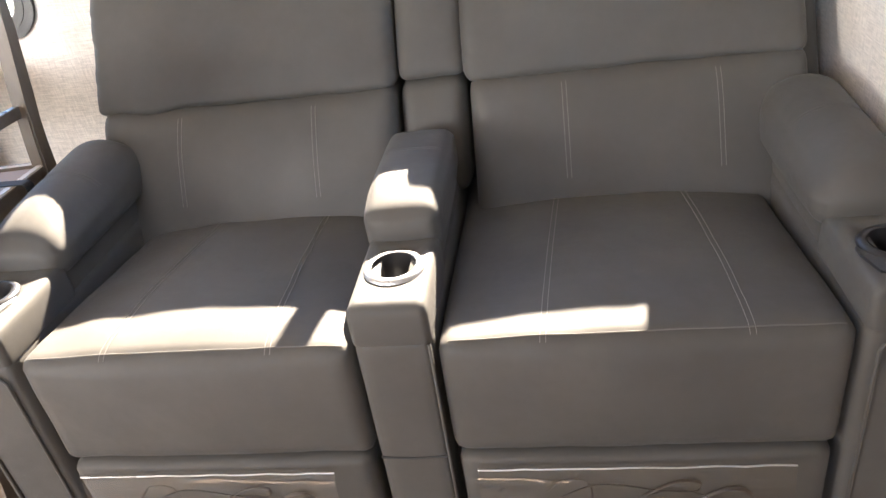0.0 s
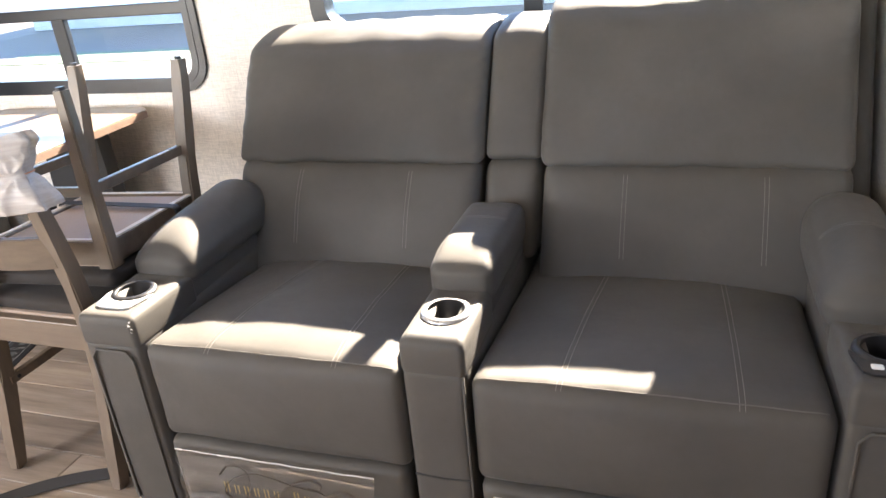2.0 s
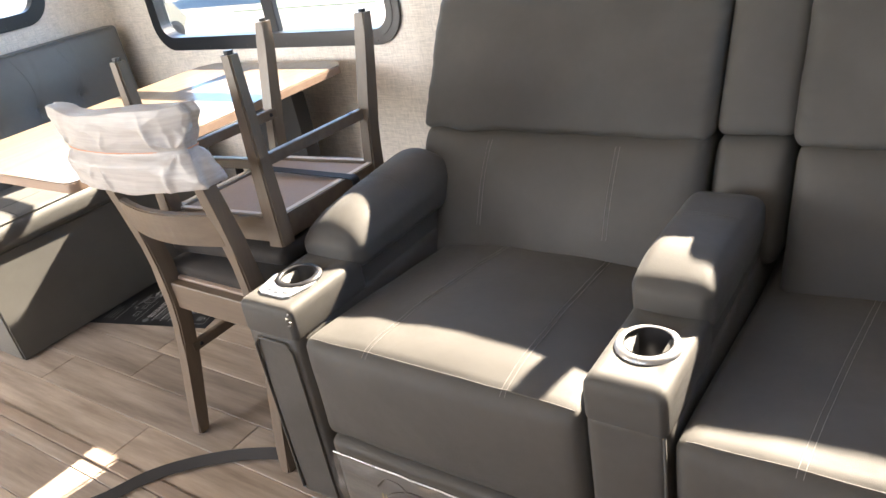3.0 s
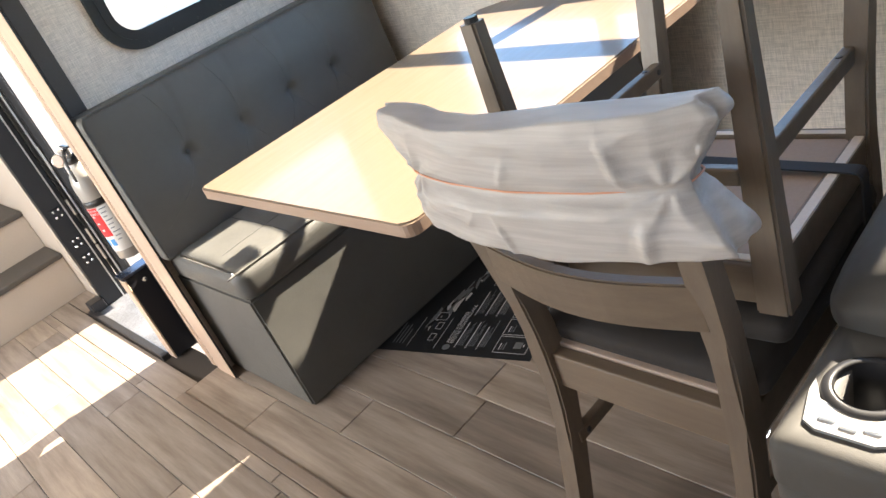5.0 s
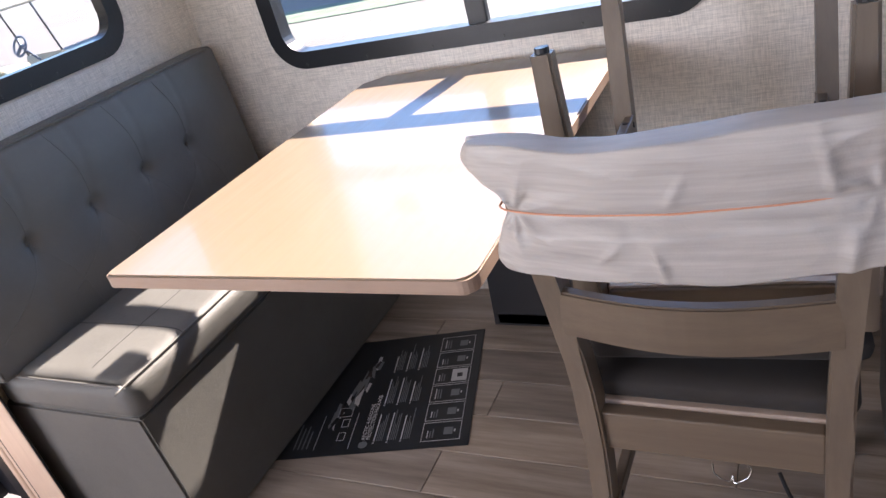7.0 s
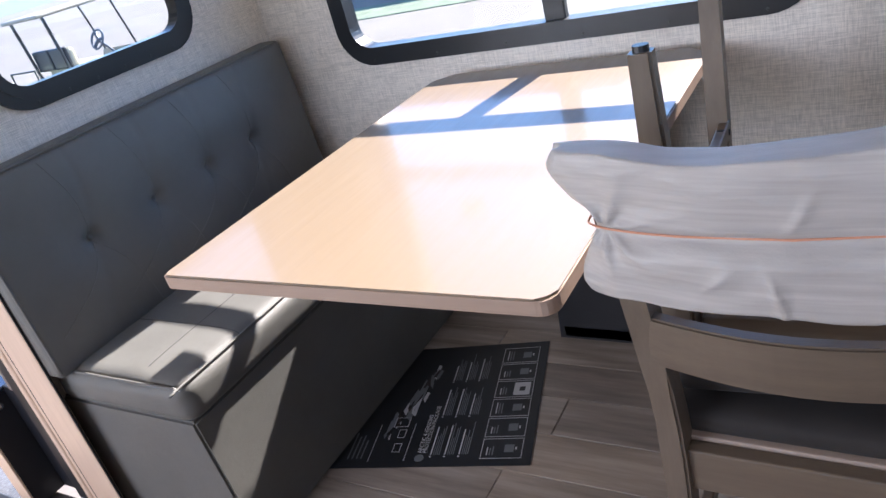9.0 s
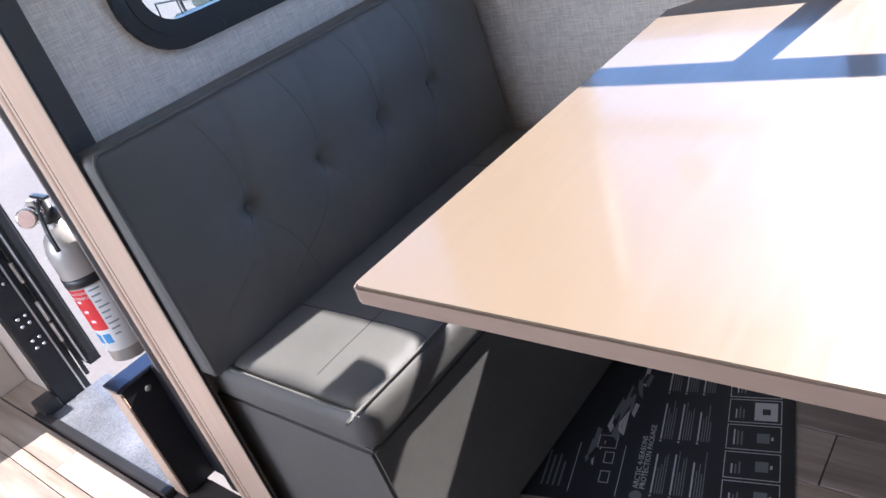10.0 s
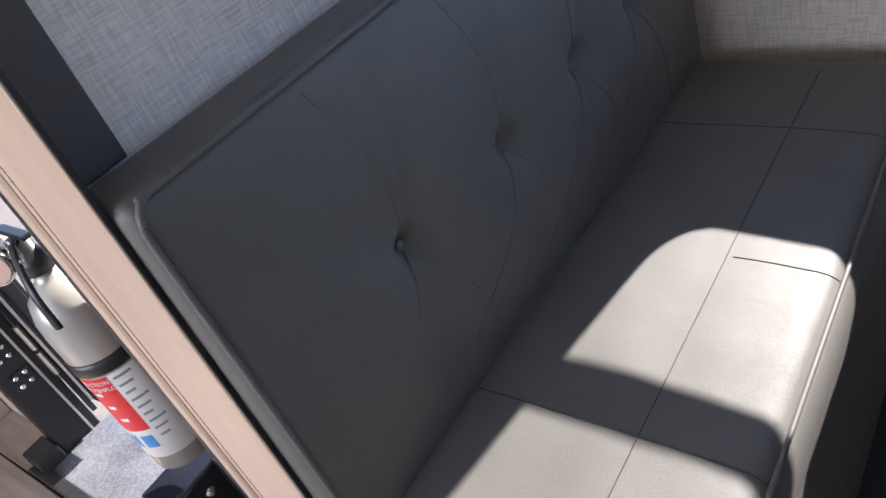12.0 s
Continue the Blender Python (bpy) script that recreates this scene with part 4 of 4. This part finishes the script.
def leg(foot, top, s0, s1, d0=None, d1=None, mid=None):
    """A tapered square post through up to three stations."""
    st = [(Vector(foot), s0, d0 or s0)] + ([(Vector(mid[0]), mid[1], mid[2])] if mid else []) + [(Vector(top), s1, d1 or s1)]
    if mid:
        fine = []
        pts = spline([p for p, _, _ in st], 8)
        for k, p in enumerate(pts):
            f = k / (len(pts) - 1)
            i = 0 if f < 0.5 else 1
            g = f * 2 - i
            fine.append((p, st[i][1] * (1 - g) + st[i + 1][1] * g, st[i][2] * (1 - g) + st[i + 1][2] * g))
        st = fine
    b = bmesh.new()
    rings = [[b.verts.new((p.x + sx * w / 2, p.y + sy * d / 2, p.z)) for sx, sy in ((-1, -1), (1, -1), (1, 1), (-1, 1))] for p, w, d in st]
    b.faces.new(rings[0][::-1])
    b.faces.new(rings[-1])
    for ra, rb in zip(rings, rings[1:]):
        for k in range(4):
            b.faces.new((ra[k], ra[(k + 1) % 4], rb[(k + 1) % 4], rb[k]))
    bmesh.ops.bevel(b, geom=[e for e in b.edges if abs((e.verts[0].co - e.verts[1].co).normalized().z) > 0.7], offset=0.004, segments=2, affect="EDGES")
    return b


def bowed(x0, x1, y, z0, z1, thick, bow, n=14):
    """A back rail bowed away from the sitter."""
    b = bmesh.new()
    rings = []
    for k in range(n + 1):
        f = k / n
        yy = y - bow * math.sin(math.pi * f)
        x = x0 + f * (x1 - x0)
        rings.append([b.verts.new(p) for p in ((x, yy, z0), (x, yy + thick, z0), (x, yy + thick + (z1 - z0) * -0.12, z1), (x, yy - (z1 - z0) * 0.12, z1))])
    for ra, rb in zip(rings, rings[1:]):
        for k in range(4):
            b.faces.new((ra[k], ra[(k + 1) % 4], rb[(k + 1) % 4], rb[k]))
    b.faces.new(rings[0][::-1])
    b.faces.new(rings[-1])
    bmesh.ops.recalc_face_normals(b, faces=b.faces)
    bmesh.ops.bevel(b, geom=[e for e in b.edges if abs((e.verts[0].co - e.verts[1].co).normalized().x) > 0.8], offset=0.003, segments=2, affect="EDGES")
    return b


for s in (-1, 1):
    rl = part("rear_leg", leg((0.172 * s, -0.226, 0.008), (0.188 * s, -0.236, 0.9), 0.032, 0.03, 0.034, 0.026, ((0.168 * s, -0.16, 0.44), 0.034, 0.05)), M_CHAIRV, chair)
    part("foot_glide", lathe([(0, 0), (0.009, 0), (0.009, 0.009), (0, 0.009)], (0.172 * s, -0.226, 0), 12), M_BLACK, rl, "black foot glide")
    fl = part("front_leg", leg((0.182 * s, 0.24, 0.008), (0.176 * s, 0.224, 0.435), 0.028, 0.044), M_CHAIRV, chair)
    part("foot_glide", lathe([(0, 0), (0.01, 0), (0.01, 0.009), (0, 0.009)], (0.182 * s, 0.24, 0), 12), M_BLACK, fl, "black foot glide")
    part("side_stretcher", box(0.158 * s - 0.009, 0.158 * s + 0.009, -0.175, 0.195, 0.235, 0.262, 0.003), M_CHAIR, chair)
    part("side_apron", box(0.168 * s - 0.011, 0.168 * s + 0.011, -0.15, 0.19, 0.375, 0.435, 0.003), M_CHAIR, chair)
for s in (-1, 1):
    for y, z in ((-0.15, 0.2485), (0.185, 0.2485)):
        c = (0.149 * s - 0.0005 * s, y, z)
        part("bolt", lathe([(0, 0.002), (0.005, 0.0015), (0.006, -0.001)], c, 10, None, Matrix.Translation(c) @ pose(0, 0, 0, 0, -90 * s, 0)), M_BMETAL, chair, "dark bolt head")
    c = (0.158 * s, -0.12, 0.2345)
    part("bolt", lathe([(0, -0.001), (0.005, -0.0008), (0.006, 0.001)], c, 10), M_BMETAL, chair, "dark bolt head")
part("cross_stretcher", box(-0.148, 0.148, 0.206, 0.222, 0.238, 0.262, 0.003), M_CHAIR, chair)
part("front_apron", box(-0.15, 0.15, 0.206, 0.228, 0.375, 0.435, 0.003), M_CHAIR, chair)
part("rear_apron", box(-0.152, 0.152, -0.172, -0.148, 0.372, 0.445, 0.003), M_CHAIR, chair)
for x0, x1, y0, y1 in ((-0.15, 0.15, 0.207, 0.219), (-0.178, -0.164, -0.145, 0.206), (0.164, 0.178, -0.145, 0.206), (-0.15, 0.15, -0.162, -0.15)):
    part("raw_edge", box(x0, x1, y0, y1, 0.371, 0.376), M_RAW, chair, "pale raw wood edge")
part("seat_board", box(-0.156, 0.156, -0.147, 0.205, 0.379, 0.45, 0.002), M_UNDER, chair, "reddish-brown seat underside")
part("seat_cushion", cushion(-0.194, 0.194, -0.142, 0.252, 0.446, 0.486, 0.018, (0, 0, 0, 0, 0, 0.004), (18, 18, 4)), M_CSEAT, chair, "dark grey padded seat", True)
part("middle_rail", bowed(-0.172, 0.172, -0.2, 0.61, 0.69, 0.02, 0.03), M_CHAIR, chair)
part("top_rail", bowed(-0.182, 0.182, -0.222, 0.79, 0.905, 0.022, 0.03), M_CHAIR, chair)
chair2 = copy_thing(chair, pose(1.563, 0.436, 0.978, 177.4, -0.8, 3))
chair.matrix_basis = pose(1.568, 0.272, 0.0, 0, 0, -1)
tagged(chair, "upright brown-grey wooden dining chair beside the table")
tagged(chair2, "brown-grey wooden dining chair stacked upside down, legs up")

# foam wrap over the chair's top rail
wrap = thing("foam_wrap", (1.567, 0.04, 0.7), "crumpled white foam wrap tied round the chair back", "packing wrap")
b = grid_box(120, 10, 70)


def crumple(x, y, z):
    """Sharp random creases of a crumpled sheet."""
    r = 0.0
    for k, (f, a) in enumerate(((16, 1.0), (34, 0.45), (70, 0.2))):
        q = Vector((x * f * 0.7 + k * 7.3, y * f * 0.4 + k, z * f * 1.2 + k * 3.1))
        r += a * (0.5 - abs(noise.noise(q)) * 1.6)
    return r


for v in b.verts:
    t = v.co.copy()
    f = (t.x + 1) / 2
    zc = 0.846 + 0.01 * t.x
    half = 0.082 + 0.003 * math.sin(t.x * 5)
    z = zc + t.z * half
    tie = 0.846 + 0.006 * t.x                                   # the string's height here
    waist = math.exp(-((z - tie) / 0.007) ** 2)
    low = max(0.0, (tie - z) / 0.09)
    step = min(1.0, max(0.0, (tie - 0.004 - z) / 0.022))
    step = step * step * (3 - 2 * step)                         # the lower half stands out like a skirt under the string
    x = 1.35 + f * 0.45
    pinch = math.exp(-((z - tie) / 0.03) ** 2)
    x -= t.x ** 9 * 0.022 * pinch
    ends = abs(t.x) ** 4
    ty = 0.029 - 0.004 * waist + 0.014 * step - 0.006 * max(0.0, t.z) ** 4
    ty *= 1 - 0.45 * abs(t.x) ** 8
    y = 0.052 - 0.03 * math.sin(math.pi * f) - (z - 0.75) * 0.1 + t.y * ty
    side = t.y if abs(abs(t.y) - 1) < 1e-6 else t.y * 0.6
    fold = 0.0
    for gx, sg in ((1.385, -1), (1.762, 1)):                    # folds that fan out from where the string gathers the sheet
        dx, dz = x - gx, z - tie
        r = math.hypot(dx, dz)
        a = math.atan2(dz, -sg * dx)
        fold += (0.5 - abs(math.sin(3.5 * a + sg))) * (0.017 if sg < 0 else 0.009) * min(1.0, r / 0.02) * math.exp(-r / 0.035)
    for cx0, tilt, z0, sz, wx, amp in ((1.556, -0.25, 0.785, 0.026, 0.004, 0.007), (1.575, 0.5, 0.87, 0.02, 0.006, 0.005),
                                       (1.5, 0.9, 0.8, 0.014, 0.006, 0.004), (1.72, -0.2, 0.88, 0.035, 0.006, 0.007), (1.738, 0.1, 0.79, 0.04, 0.007, 0.007)):
        d = (x - cx0 - tilt * (z - z0)) / wx
        fold += amp * (1 / (1 + d * d)) * math.exp(-((z - z0) / sz) ** 2)
    fold += 0.0035 * noise.noise(Vector((x * 9, t.y, z * 16))) + (0.0026 + 0.004 * ends) * crumple(x, t.y, z)
    p = Vector((x, y + side * fold * (1 - 0.7 * waist), z))
    p.z += 0.006 * noise.noise(Vector((x * 9, 5.0, 2.0 * t.z))) * abs(t.z) + 0.006 * max(0.0, t.z) ** 4 * ends
    p.x += 0.01 * t.x ** 5 * noise.noise(Vector((z * 22, 2.0, t.y * 1.5)))
    if t.x < 0:                                                 # loose ear at one upper corner
        p.x -= 0.023 * ends * ends * math.exp(-((z - 0.905) / 0.026) ** 2)
    else:                                                       # flared corners at the other end
        p.x += ends * ends * (0.018 * math.exp(-((z - 0.92) / 0.014) ** 2) + 0.02 * math.exp(-((z - 0.785) / 0.03) ** 2))
        p.y -= 0.012 * ends * math.exp(-((z - 0.79) / 0.03) ** 2)
    v.co = p
part("sheet", b, M_FOAM, wrap, "", True)
pts = []
for k in range(48):
    a = 2 * math.pi * k / 48
    ux, uy = math.cos(a), math.sin(a)
    tx = math.copysign(abs(ux) ** 0.35, ux)
    ty = math.copysign(abs(uy) ** 0.5, uy)
    f = (tx + 1) / 2
    pts.append((1.57 + 0.212 * tx, 0.052 - 0.03 * math.sin(math.pi * f) - 0.0095 + ty * 0.0275, 0.846 + 0.006 * tx))
part("string", tube(pts, 0.0013, 5, None, True), M_CORD, wrap, "thin orange string")


def ribbon(pts, width, thick, up=Vector((0, 0, 1)), closed=False):
    b = bmesh.new()
    p = [Vector(q) for q in pts]
    n = len(p)
    rings = []
    for i in range(n):
        d = (p[(i + 1) % n] - p[i - 1]) if closed else (p[min(i + 1, n - 1)] - p[max(i - 1, 0)])
        d.normalize()
        s = d.cross(up).normalized() * width / 2
        u = s.cross(d).normalized() * thick / 2
        rings.append([b.verts.new(p[i] + q) for q in (-s - u, s - u, s + u, -s + u)])
    for i in range(n if closed else n - 1):
        ra, rb = rings[i], rings[(i + 1) % n]
        for k in range(4):
            b.faces.new((ra[k], ra[(k + 1) % 4], rb[(k + 1) % 4], rb[k]))
    if not closed:
        b.faces.new(rings[0][::-1])
        b.faces.new(rings[-1])
    return b


pts = [(x, 0.46, z) for x, z in round_rect(1.345, 1.778, 0.369, 0.612, 0.012, 4)]
b = bmesh.new()
lo, hi = [b.verts.new((x, 0.445, z)) for x, _, z in pts], [b.verts.new((x, 0.47, z)) for x, _, z in pts]
n = len(pts)
for i in range(n):
    b.faces.new((lo[i], lo[(i + 1) % n], hi[(i + 1) % n], hi[i]))
belt = solo("tie_belt", b, M_BELT, "black webbing belt tying the stacked chairs together", "strap")
mod = belt.modifiers.new("thick", "SOLIDIFY")
mod.thickness = 0.003
solo("floor_strap", ribbon(spline([(1.79, 0.1, 0.02), (1.70, 0.065, 0.022), (1.6, 0.02, 0.02), (1.5, -0.05, 0.018), (1.42, -0.14, 0.018), (1.36, -0.25, 0.012), (1.27, -0.36, 0.006)], 6), 0.03, 0.003, Vector((0.35, -0.4, 0.8))), M_BELT, "black webbing strap lying on the floor", "strap")
hook = tube(spline([(1.515, 0.42, 0.035), (1.52, 0.405, 0.02), (1.545, 0.40, 0.008), (1.552, 0.41, 0.016), (1.558, 0.40, 0.006), (1.582, 0.405, 0.02), (1.588, 0.415, 0.034), (1.58, 0.42, 0.036)], 6), 0.0022, 8)
solo("wire_hook", hook, M_CHROME, "small bright wire hook on the floor", "hook")
solo("cord", tube(spline([(1.64, 0.40, 0.05), (1.66, 0.37, 0.02), (1.69, 0.32, 0.006), (1.73, 0.27, 0.005), (1.76, 0.25, 0.005)], 8), 0.004, 8), M_BELT, "thin black cord on the floor under the chair", "cord")

# ---- poster on the floor ----
poster = thing("poster", (0.7, 0.55, 0.0), "black printed poster lying flat on the floor", "poster")
O, UY, VX = Vector((0.959, 0.419, 0.0)), Vector((-0.123, 0.456, 0)).normalized(), Vector((-0.512, -0.136, 0)).normalized()
PM = Matrix(((UY.x, -VX.x, 0, O.x), (UY.y, -VX.y, 0, O.y), (0, 0, 1, 0), (0, 0, 0, 1)))
part("sheet", join(None, box(0, 0.472, -0.53, 0, 0.0006, 0.0024), PM), M_POSTER, poster)


def mark(u0, u1, v0, v1, material, name="print", z=0.0026):
    part(name, join(None, box(u0, u1, -v1, -v0, z - 0.0004, z), PM), material, poster)


def frame_mark(u0, u1, v0, v1, w=0.0016):
    b = ring_slab([(u0, -v0), (u1, -v0), (u1, -v1), (u0, -v1)], [(u0 + w, -v0 - w), (u1 - w, -v0 - w), (u1 - w, -v1 + w), (u0 + w, -v1 + w)], 0.0022, 0.0027, "xy")
    part("panel_border", join(None, b, PM), M_PWHITE, poster)


rng = random.Random(4)
for k in range(6):
    u = 0.022 + k * 0.072
    frame_mark(u, u + 0.066, 0.024, 0.124)
    for j in range(3):
        mark(u + 0.012, u + 0.012 + rng.uniform(0.02, 0.042), 0.108 - j * 0.007, 0.111 - j * 0.007, M_PWHITE if j == 0 else M_PGREY)
    if k == 3:
        mark(u + 0.008, u + 0.058, 0.032, 0.075, M_PWHITE, "panel_picture")
        mark(u + 0.024, u + 0.04, 0.045, 0.06, M_BLACK, "panel_picture", 0.003)
    else:
        mark(u + 0.02, u + 0.045, 0.045, 0.068, M_PGREY, "panel_picture")
        mark(u + 0.028, u + 0.037, 0.038, 0.042, M_PWHITE)
for u0 in (0.03, 0.17, 0.31):
    for j in range(3):
        v = 0.248 - j * 0.036
        mark(u0, u0 + 0.004, v, v + 0.004, M_PWHITE, "bullet")
        mark(u0 + 0.008, u0 + rng.uniform(0.07, 0.115), v, v + 0.0032, M_PWHITE)
        for q in range(4):
            mark(u0 + 0.008, u0 + rng.uniform(0.06, 0.125), v - 0.0062 - 0.0048 * q, v - 0.0042 - 0.0048 * q, M_PGREY)
PT = Matrix(((UY.x, VX.x, 0, O.x), (UY.y, VX.y, 0, O.y), (0, 0, 1, 0), (0, 0, 0, 1)))
for line, v in (("ARCTIC 4-SEASONS", 0.281), ("PROTECTION PACKAGE", 0.268)):
    b = text_bm(line, 0.0155, 0.0002)
    bmesh.ops.transform(b, matrix=PT @ pose(0.045, v - 0.006, 0.0027), verts=b.verts)
    part("lettering", b, M_PWHITE, poster, "white capital letters")
part("emblem", join(None, lathe([(0, 0.0003), (0.012, 0.0003), (0.012, 0)], (0.028, -0.277, 0.0025), 20), PM), M_PGREY, poster)
# the printed picture: a cutaway of many overlapping slanted pieces
for k in range(34):
    f = k / 33
    u, v = 0.11 + 0.25 * f + rng.uniform(-0.015, 0.015), 0.385 - 0.085 * f + rng.uniform(-0.03, 0.03) * (1 - abs(2 * f - 0.9))
    w, h2, a = rng.uniform(0.012, 0.04), rng.uniform(0.002, 0.009), rng.uniform(-0.5, 0.1)
    corners = [(-w, -h2), (w * rng.uniform(0.6, 1), -h2 * rng.uniform(0.2, 1)), (w, h2), (-w * rng.uniform(0.5, 1), h2 * rng.uniform(0.4, 1))]
    pts = [(u + x * math.cos(a) - y * math.sin(a), -v - x * math.sin(a) - y * math.cos(a)) for x, y in corners]
    part("picture_piece", join(None, prism(pts, 0.0023, 0.0026 + 0.00001 * k, "xy"), PM), rng.choice((M_PGREY, M_PGREY, M_PWHITE, M_BROWN, M_BELT)), poster)
frame_mark(0.14, 0.175, 0.335, 0.375)
for u in (0.05, 0.1):
    frame_mark(u, u + 0.03, 0.335, 0.355)
mark(0.02, 0.15, 0.315, 0.3165, M_PWHITE, "rule")
mark(0.02, 0.15, 0.41, 0.4115, M_PWHITE, "rule")
for j in range(4):
    mark(0.03, 0.03 + rng.uniform(0.05, 0.11), 0.43 + 0.012 * j, 0.434 + 0.012 * j, M_PGREY)

# ---- fire extinguisher ----
ext = thing("fire_extinguisher", (-0.292, 0.033, 0.44), "silver fire extinguisher with a red and white label", "fire extinguisher")
EX, EYY = -0.283, 0.03
part("cylinder", lathe([(0, 0.405), (0.036, 0.405), (0.0465, 0.412), (0.047, 0.66), (0.0455, 0.685), (0.038, 0.71), (0.02, 0.728), (0.014, 0.733), (0.014, 0.742), (0, 0.742)], (EX, EYY, 0), 48), M_EXT, ext, "", True)
part("neck", lathe([(0, 0.742), (0.018, 0.742), (0.018, 0.765), (0.012, 0.768), (0.012, 0.79), (0, 0.79)], (EX, EYY, 0), 24), M_BLACK, ext, "", True)
part("strap", lathe([(0.047, 0.603), (0.049, 0.604), (0.049, 0.623), (0.047, 0.624)], (EX, EYY, 0), 48), M_BLACK, ext, "black holding strap", True)
for z in (0.6, 0.775):
    part("bracket", box(EX - 0.015, EX + 0.1, EYY + 0.0475, EYY + 0.053, z, z + 0.026, 0.002), M_BLACK, ext, "black wall bracket")
c = (EX - 0.03, EYY - 0.028, 0.762)
gm = Matrix.Translation(c) @ pose(0, 0, 0, 80, 0, 48)
part("gauge", lathe([(0, 0.012), (0.018, 0.012), (0.021, 0.009), (0.021, -0.006), (0, -0.006)], c, 24, None, gm), M_CHROME, ext, "round brass-rimmed gauge", True)
part("gauge_face", lathe([(0, 0.0126), (0.017, 0.0126), (0.017, 0.012)], c, 24, None, gm), simple("gauge_face", (0.6, 0.4, 0.33), 0.3), ext)
part("nozzle", tube([(EX - 0.01, EYY, 0.775), (EX - 0.045, EYY - 0.01, 0.782)], [0.007, 0.009], 10), M_EXT, ext)
part("lower_lever", tube(spline([(EX, EYY, 0.787), (EX + 0.02, EYY - 0.015, 0.79), (EX + 0.05, EYY - 0.035, 0.75), (EX + 0.058, EYY - 0.04, 0.70)], 6), 0.006, 8, None, False, 0.6), M_BLACK, ext, "black carrying lever", True)
part("upper_lever", box(EX - 0.03, EX + 0.04, EYY - 0.007, EYY + 0.007, 0.794, 0.8, 0.0025), M_BMETAL, ext, "dark metal squeeze lever")
part("pin_ring", tube([(EX + 0.012 + 0.014 * math.cos(a), EYY - 0.014, 0.782 + 0.014 * math.sin(a)) for a in [k * math.pi / 10 for k in range(20)]], 0.0014, 6, None, True), M_CHROME, ext)


def band(a0, a1, z0, z1, material, name, off=0.0004, label=""):
    """A printed patch wrapped on the cylinder, from angle a0 to a1 in degrees."""
    b = bmesh.new()
    n = max(2, int((a1 - a0) / 6))
    r = 0.047 + off
    lo, hi = [], []
    for k in range(n + 1):
        a = radians(a0 + (a1 - a0) * k / n)
        lo.append(b.verts.new((EX + r * math.cos(a), EYY + r * math.sin(a), z0)))
        hi.append(b.verts.new((EX + r * math.cos(a), EYY + r * math.sin(a), z1)))
    for k in range(n):
        b.faces.new((lo[k], lo[k + 1], hi[k + 1], hi[k]))
    return part(name, b, material, lab, label, True)


lab = part("label", lathe([(0.047, 0.44), (0.0473, 0.4402), (0.0473, 0.5998), (0.047, 0.6)], (EX, EYY, 0), 48), M_WHITE, ext, "white printed label", True)
band(-112, -42, 0.497, 0.6, M_RED, "red_panel", 0.0006, "red instruction panel")
for k in range(2):
    band(-100 + 30 * k, -78 + 30 * k, 0.462, 0.486, M_BLUE, "pictogram", 0.0006, "blue pictogram")
for j in range(9):
    band(-36, -8 - 6 * (j % 3), 0.59 - j * 0.014, 0.594 - j * 0.014, M_GREYP, "small_print", 0.0006)
for j in range(3):
    c = radians(-78 + 3 * j)
    band(-84 + 4 * j, -70 + 4 * j, 0.568 - 0.025 * j, 0.574 - 0.025 * j, M_WHITE, "drawing", 0.001, "white drawing")
for line, z in (("INSTRUCTIONS", 0.588), ("MODE D'EMPLOI", 0.577)):
    b = text_bm(line, 0.009, 0.0002)
    w = max(v.co.x for v in b.verts)
    for v in b.verts:
        a = radians(-77) + (v.co.x - w / 2) / 0.0475
        r = 0.0479 + v.co.z
        v.co = Vector((EX + r * math.cos(a), EYY + r * math.sin(a), z + v.co.y))
    part("lettering", b, M_WHITE, lab, "white capital letters")

# ---- floor planks ----
pm = {}


def plank(x0, x1, y0, y1, parent, z=0.0):
    key = (round(x1 - x0, 3), round(y1 - y0, 3))
    if key not in pm:
        b = box(0, key[0], 0, key[1], -0.009, 0.0)
        top = [e for e in b.edges if all(abs(v.co.z) < 1e-6 for v in e.verts)]
        bmesh.ops.bevel(b, geom=top, offset=0.0012, segments=1, affect="EDGES")
        me = bpy.data.meshes.new("plank")
        b.to_mesh(me)
        b.free()
        me.materials.append(M_FLOOR)
        pm[key] = me
    ob = new("plank", pm[key])
    ob.location = (x0, y0, z)
    ob.parent = parent


def lay(x0, x1, y0, y1, width, parent, shifts, length=0.9, gap=0.0012):
    k, y = 0, y0
    while y < y1 - 0.01:
        yb = min(y + width, y1)
        x = x0
        nxt = shifts(k)
        while nxt <= x0 + 0.02:
            nxt += length
        while x < x1 - 0.005:
            xb = min(nxt, x1)
            if xb > x + 0.02:
                plank(x + gap, xb - gap, y + gap, yb - gap, parent)
            x, nxt = xb, nxt + length
        y, k = yb, k + 1


prng = random.Random(11)
sh = [prng.uniform(0, 0.9) for _ in range(40)]
row0 = 0.201 - 0.131 * 2
lay(LX - 0.06, RX, row0 - 0.07, WY, 0.131, slide_floor, lambda k: {3: 0.9}.get(k, 0.32 + 0.31 * k % 0.9) - 0.9, 0.9)
lay(EX0, EX1, BY, -0.166, 0.131, floor, lambda k: EX0 + sh[k % 40], 0.9)
lay(EX0, LX - 0.061, -0.1655, -0.078, 0.0875, door_floor, lambda k: EX0 + 0.4, 0.9)
lay(EX0, -1.14, -0.076, 0.02, 0.096, door_floor, lambda k: EX0 + 0.7, 0.9)
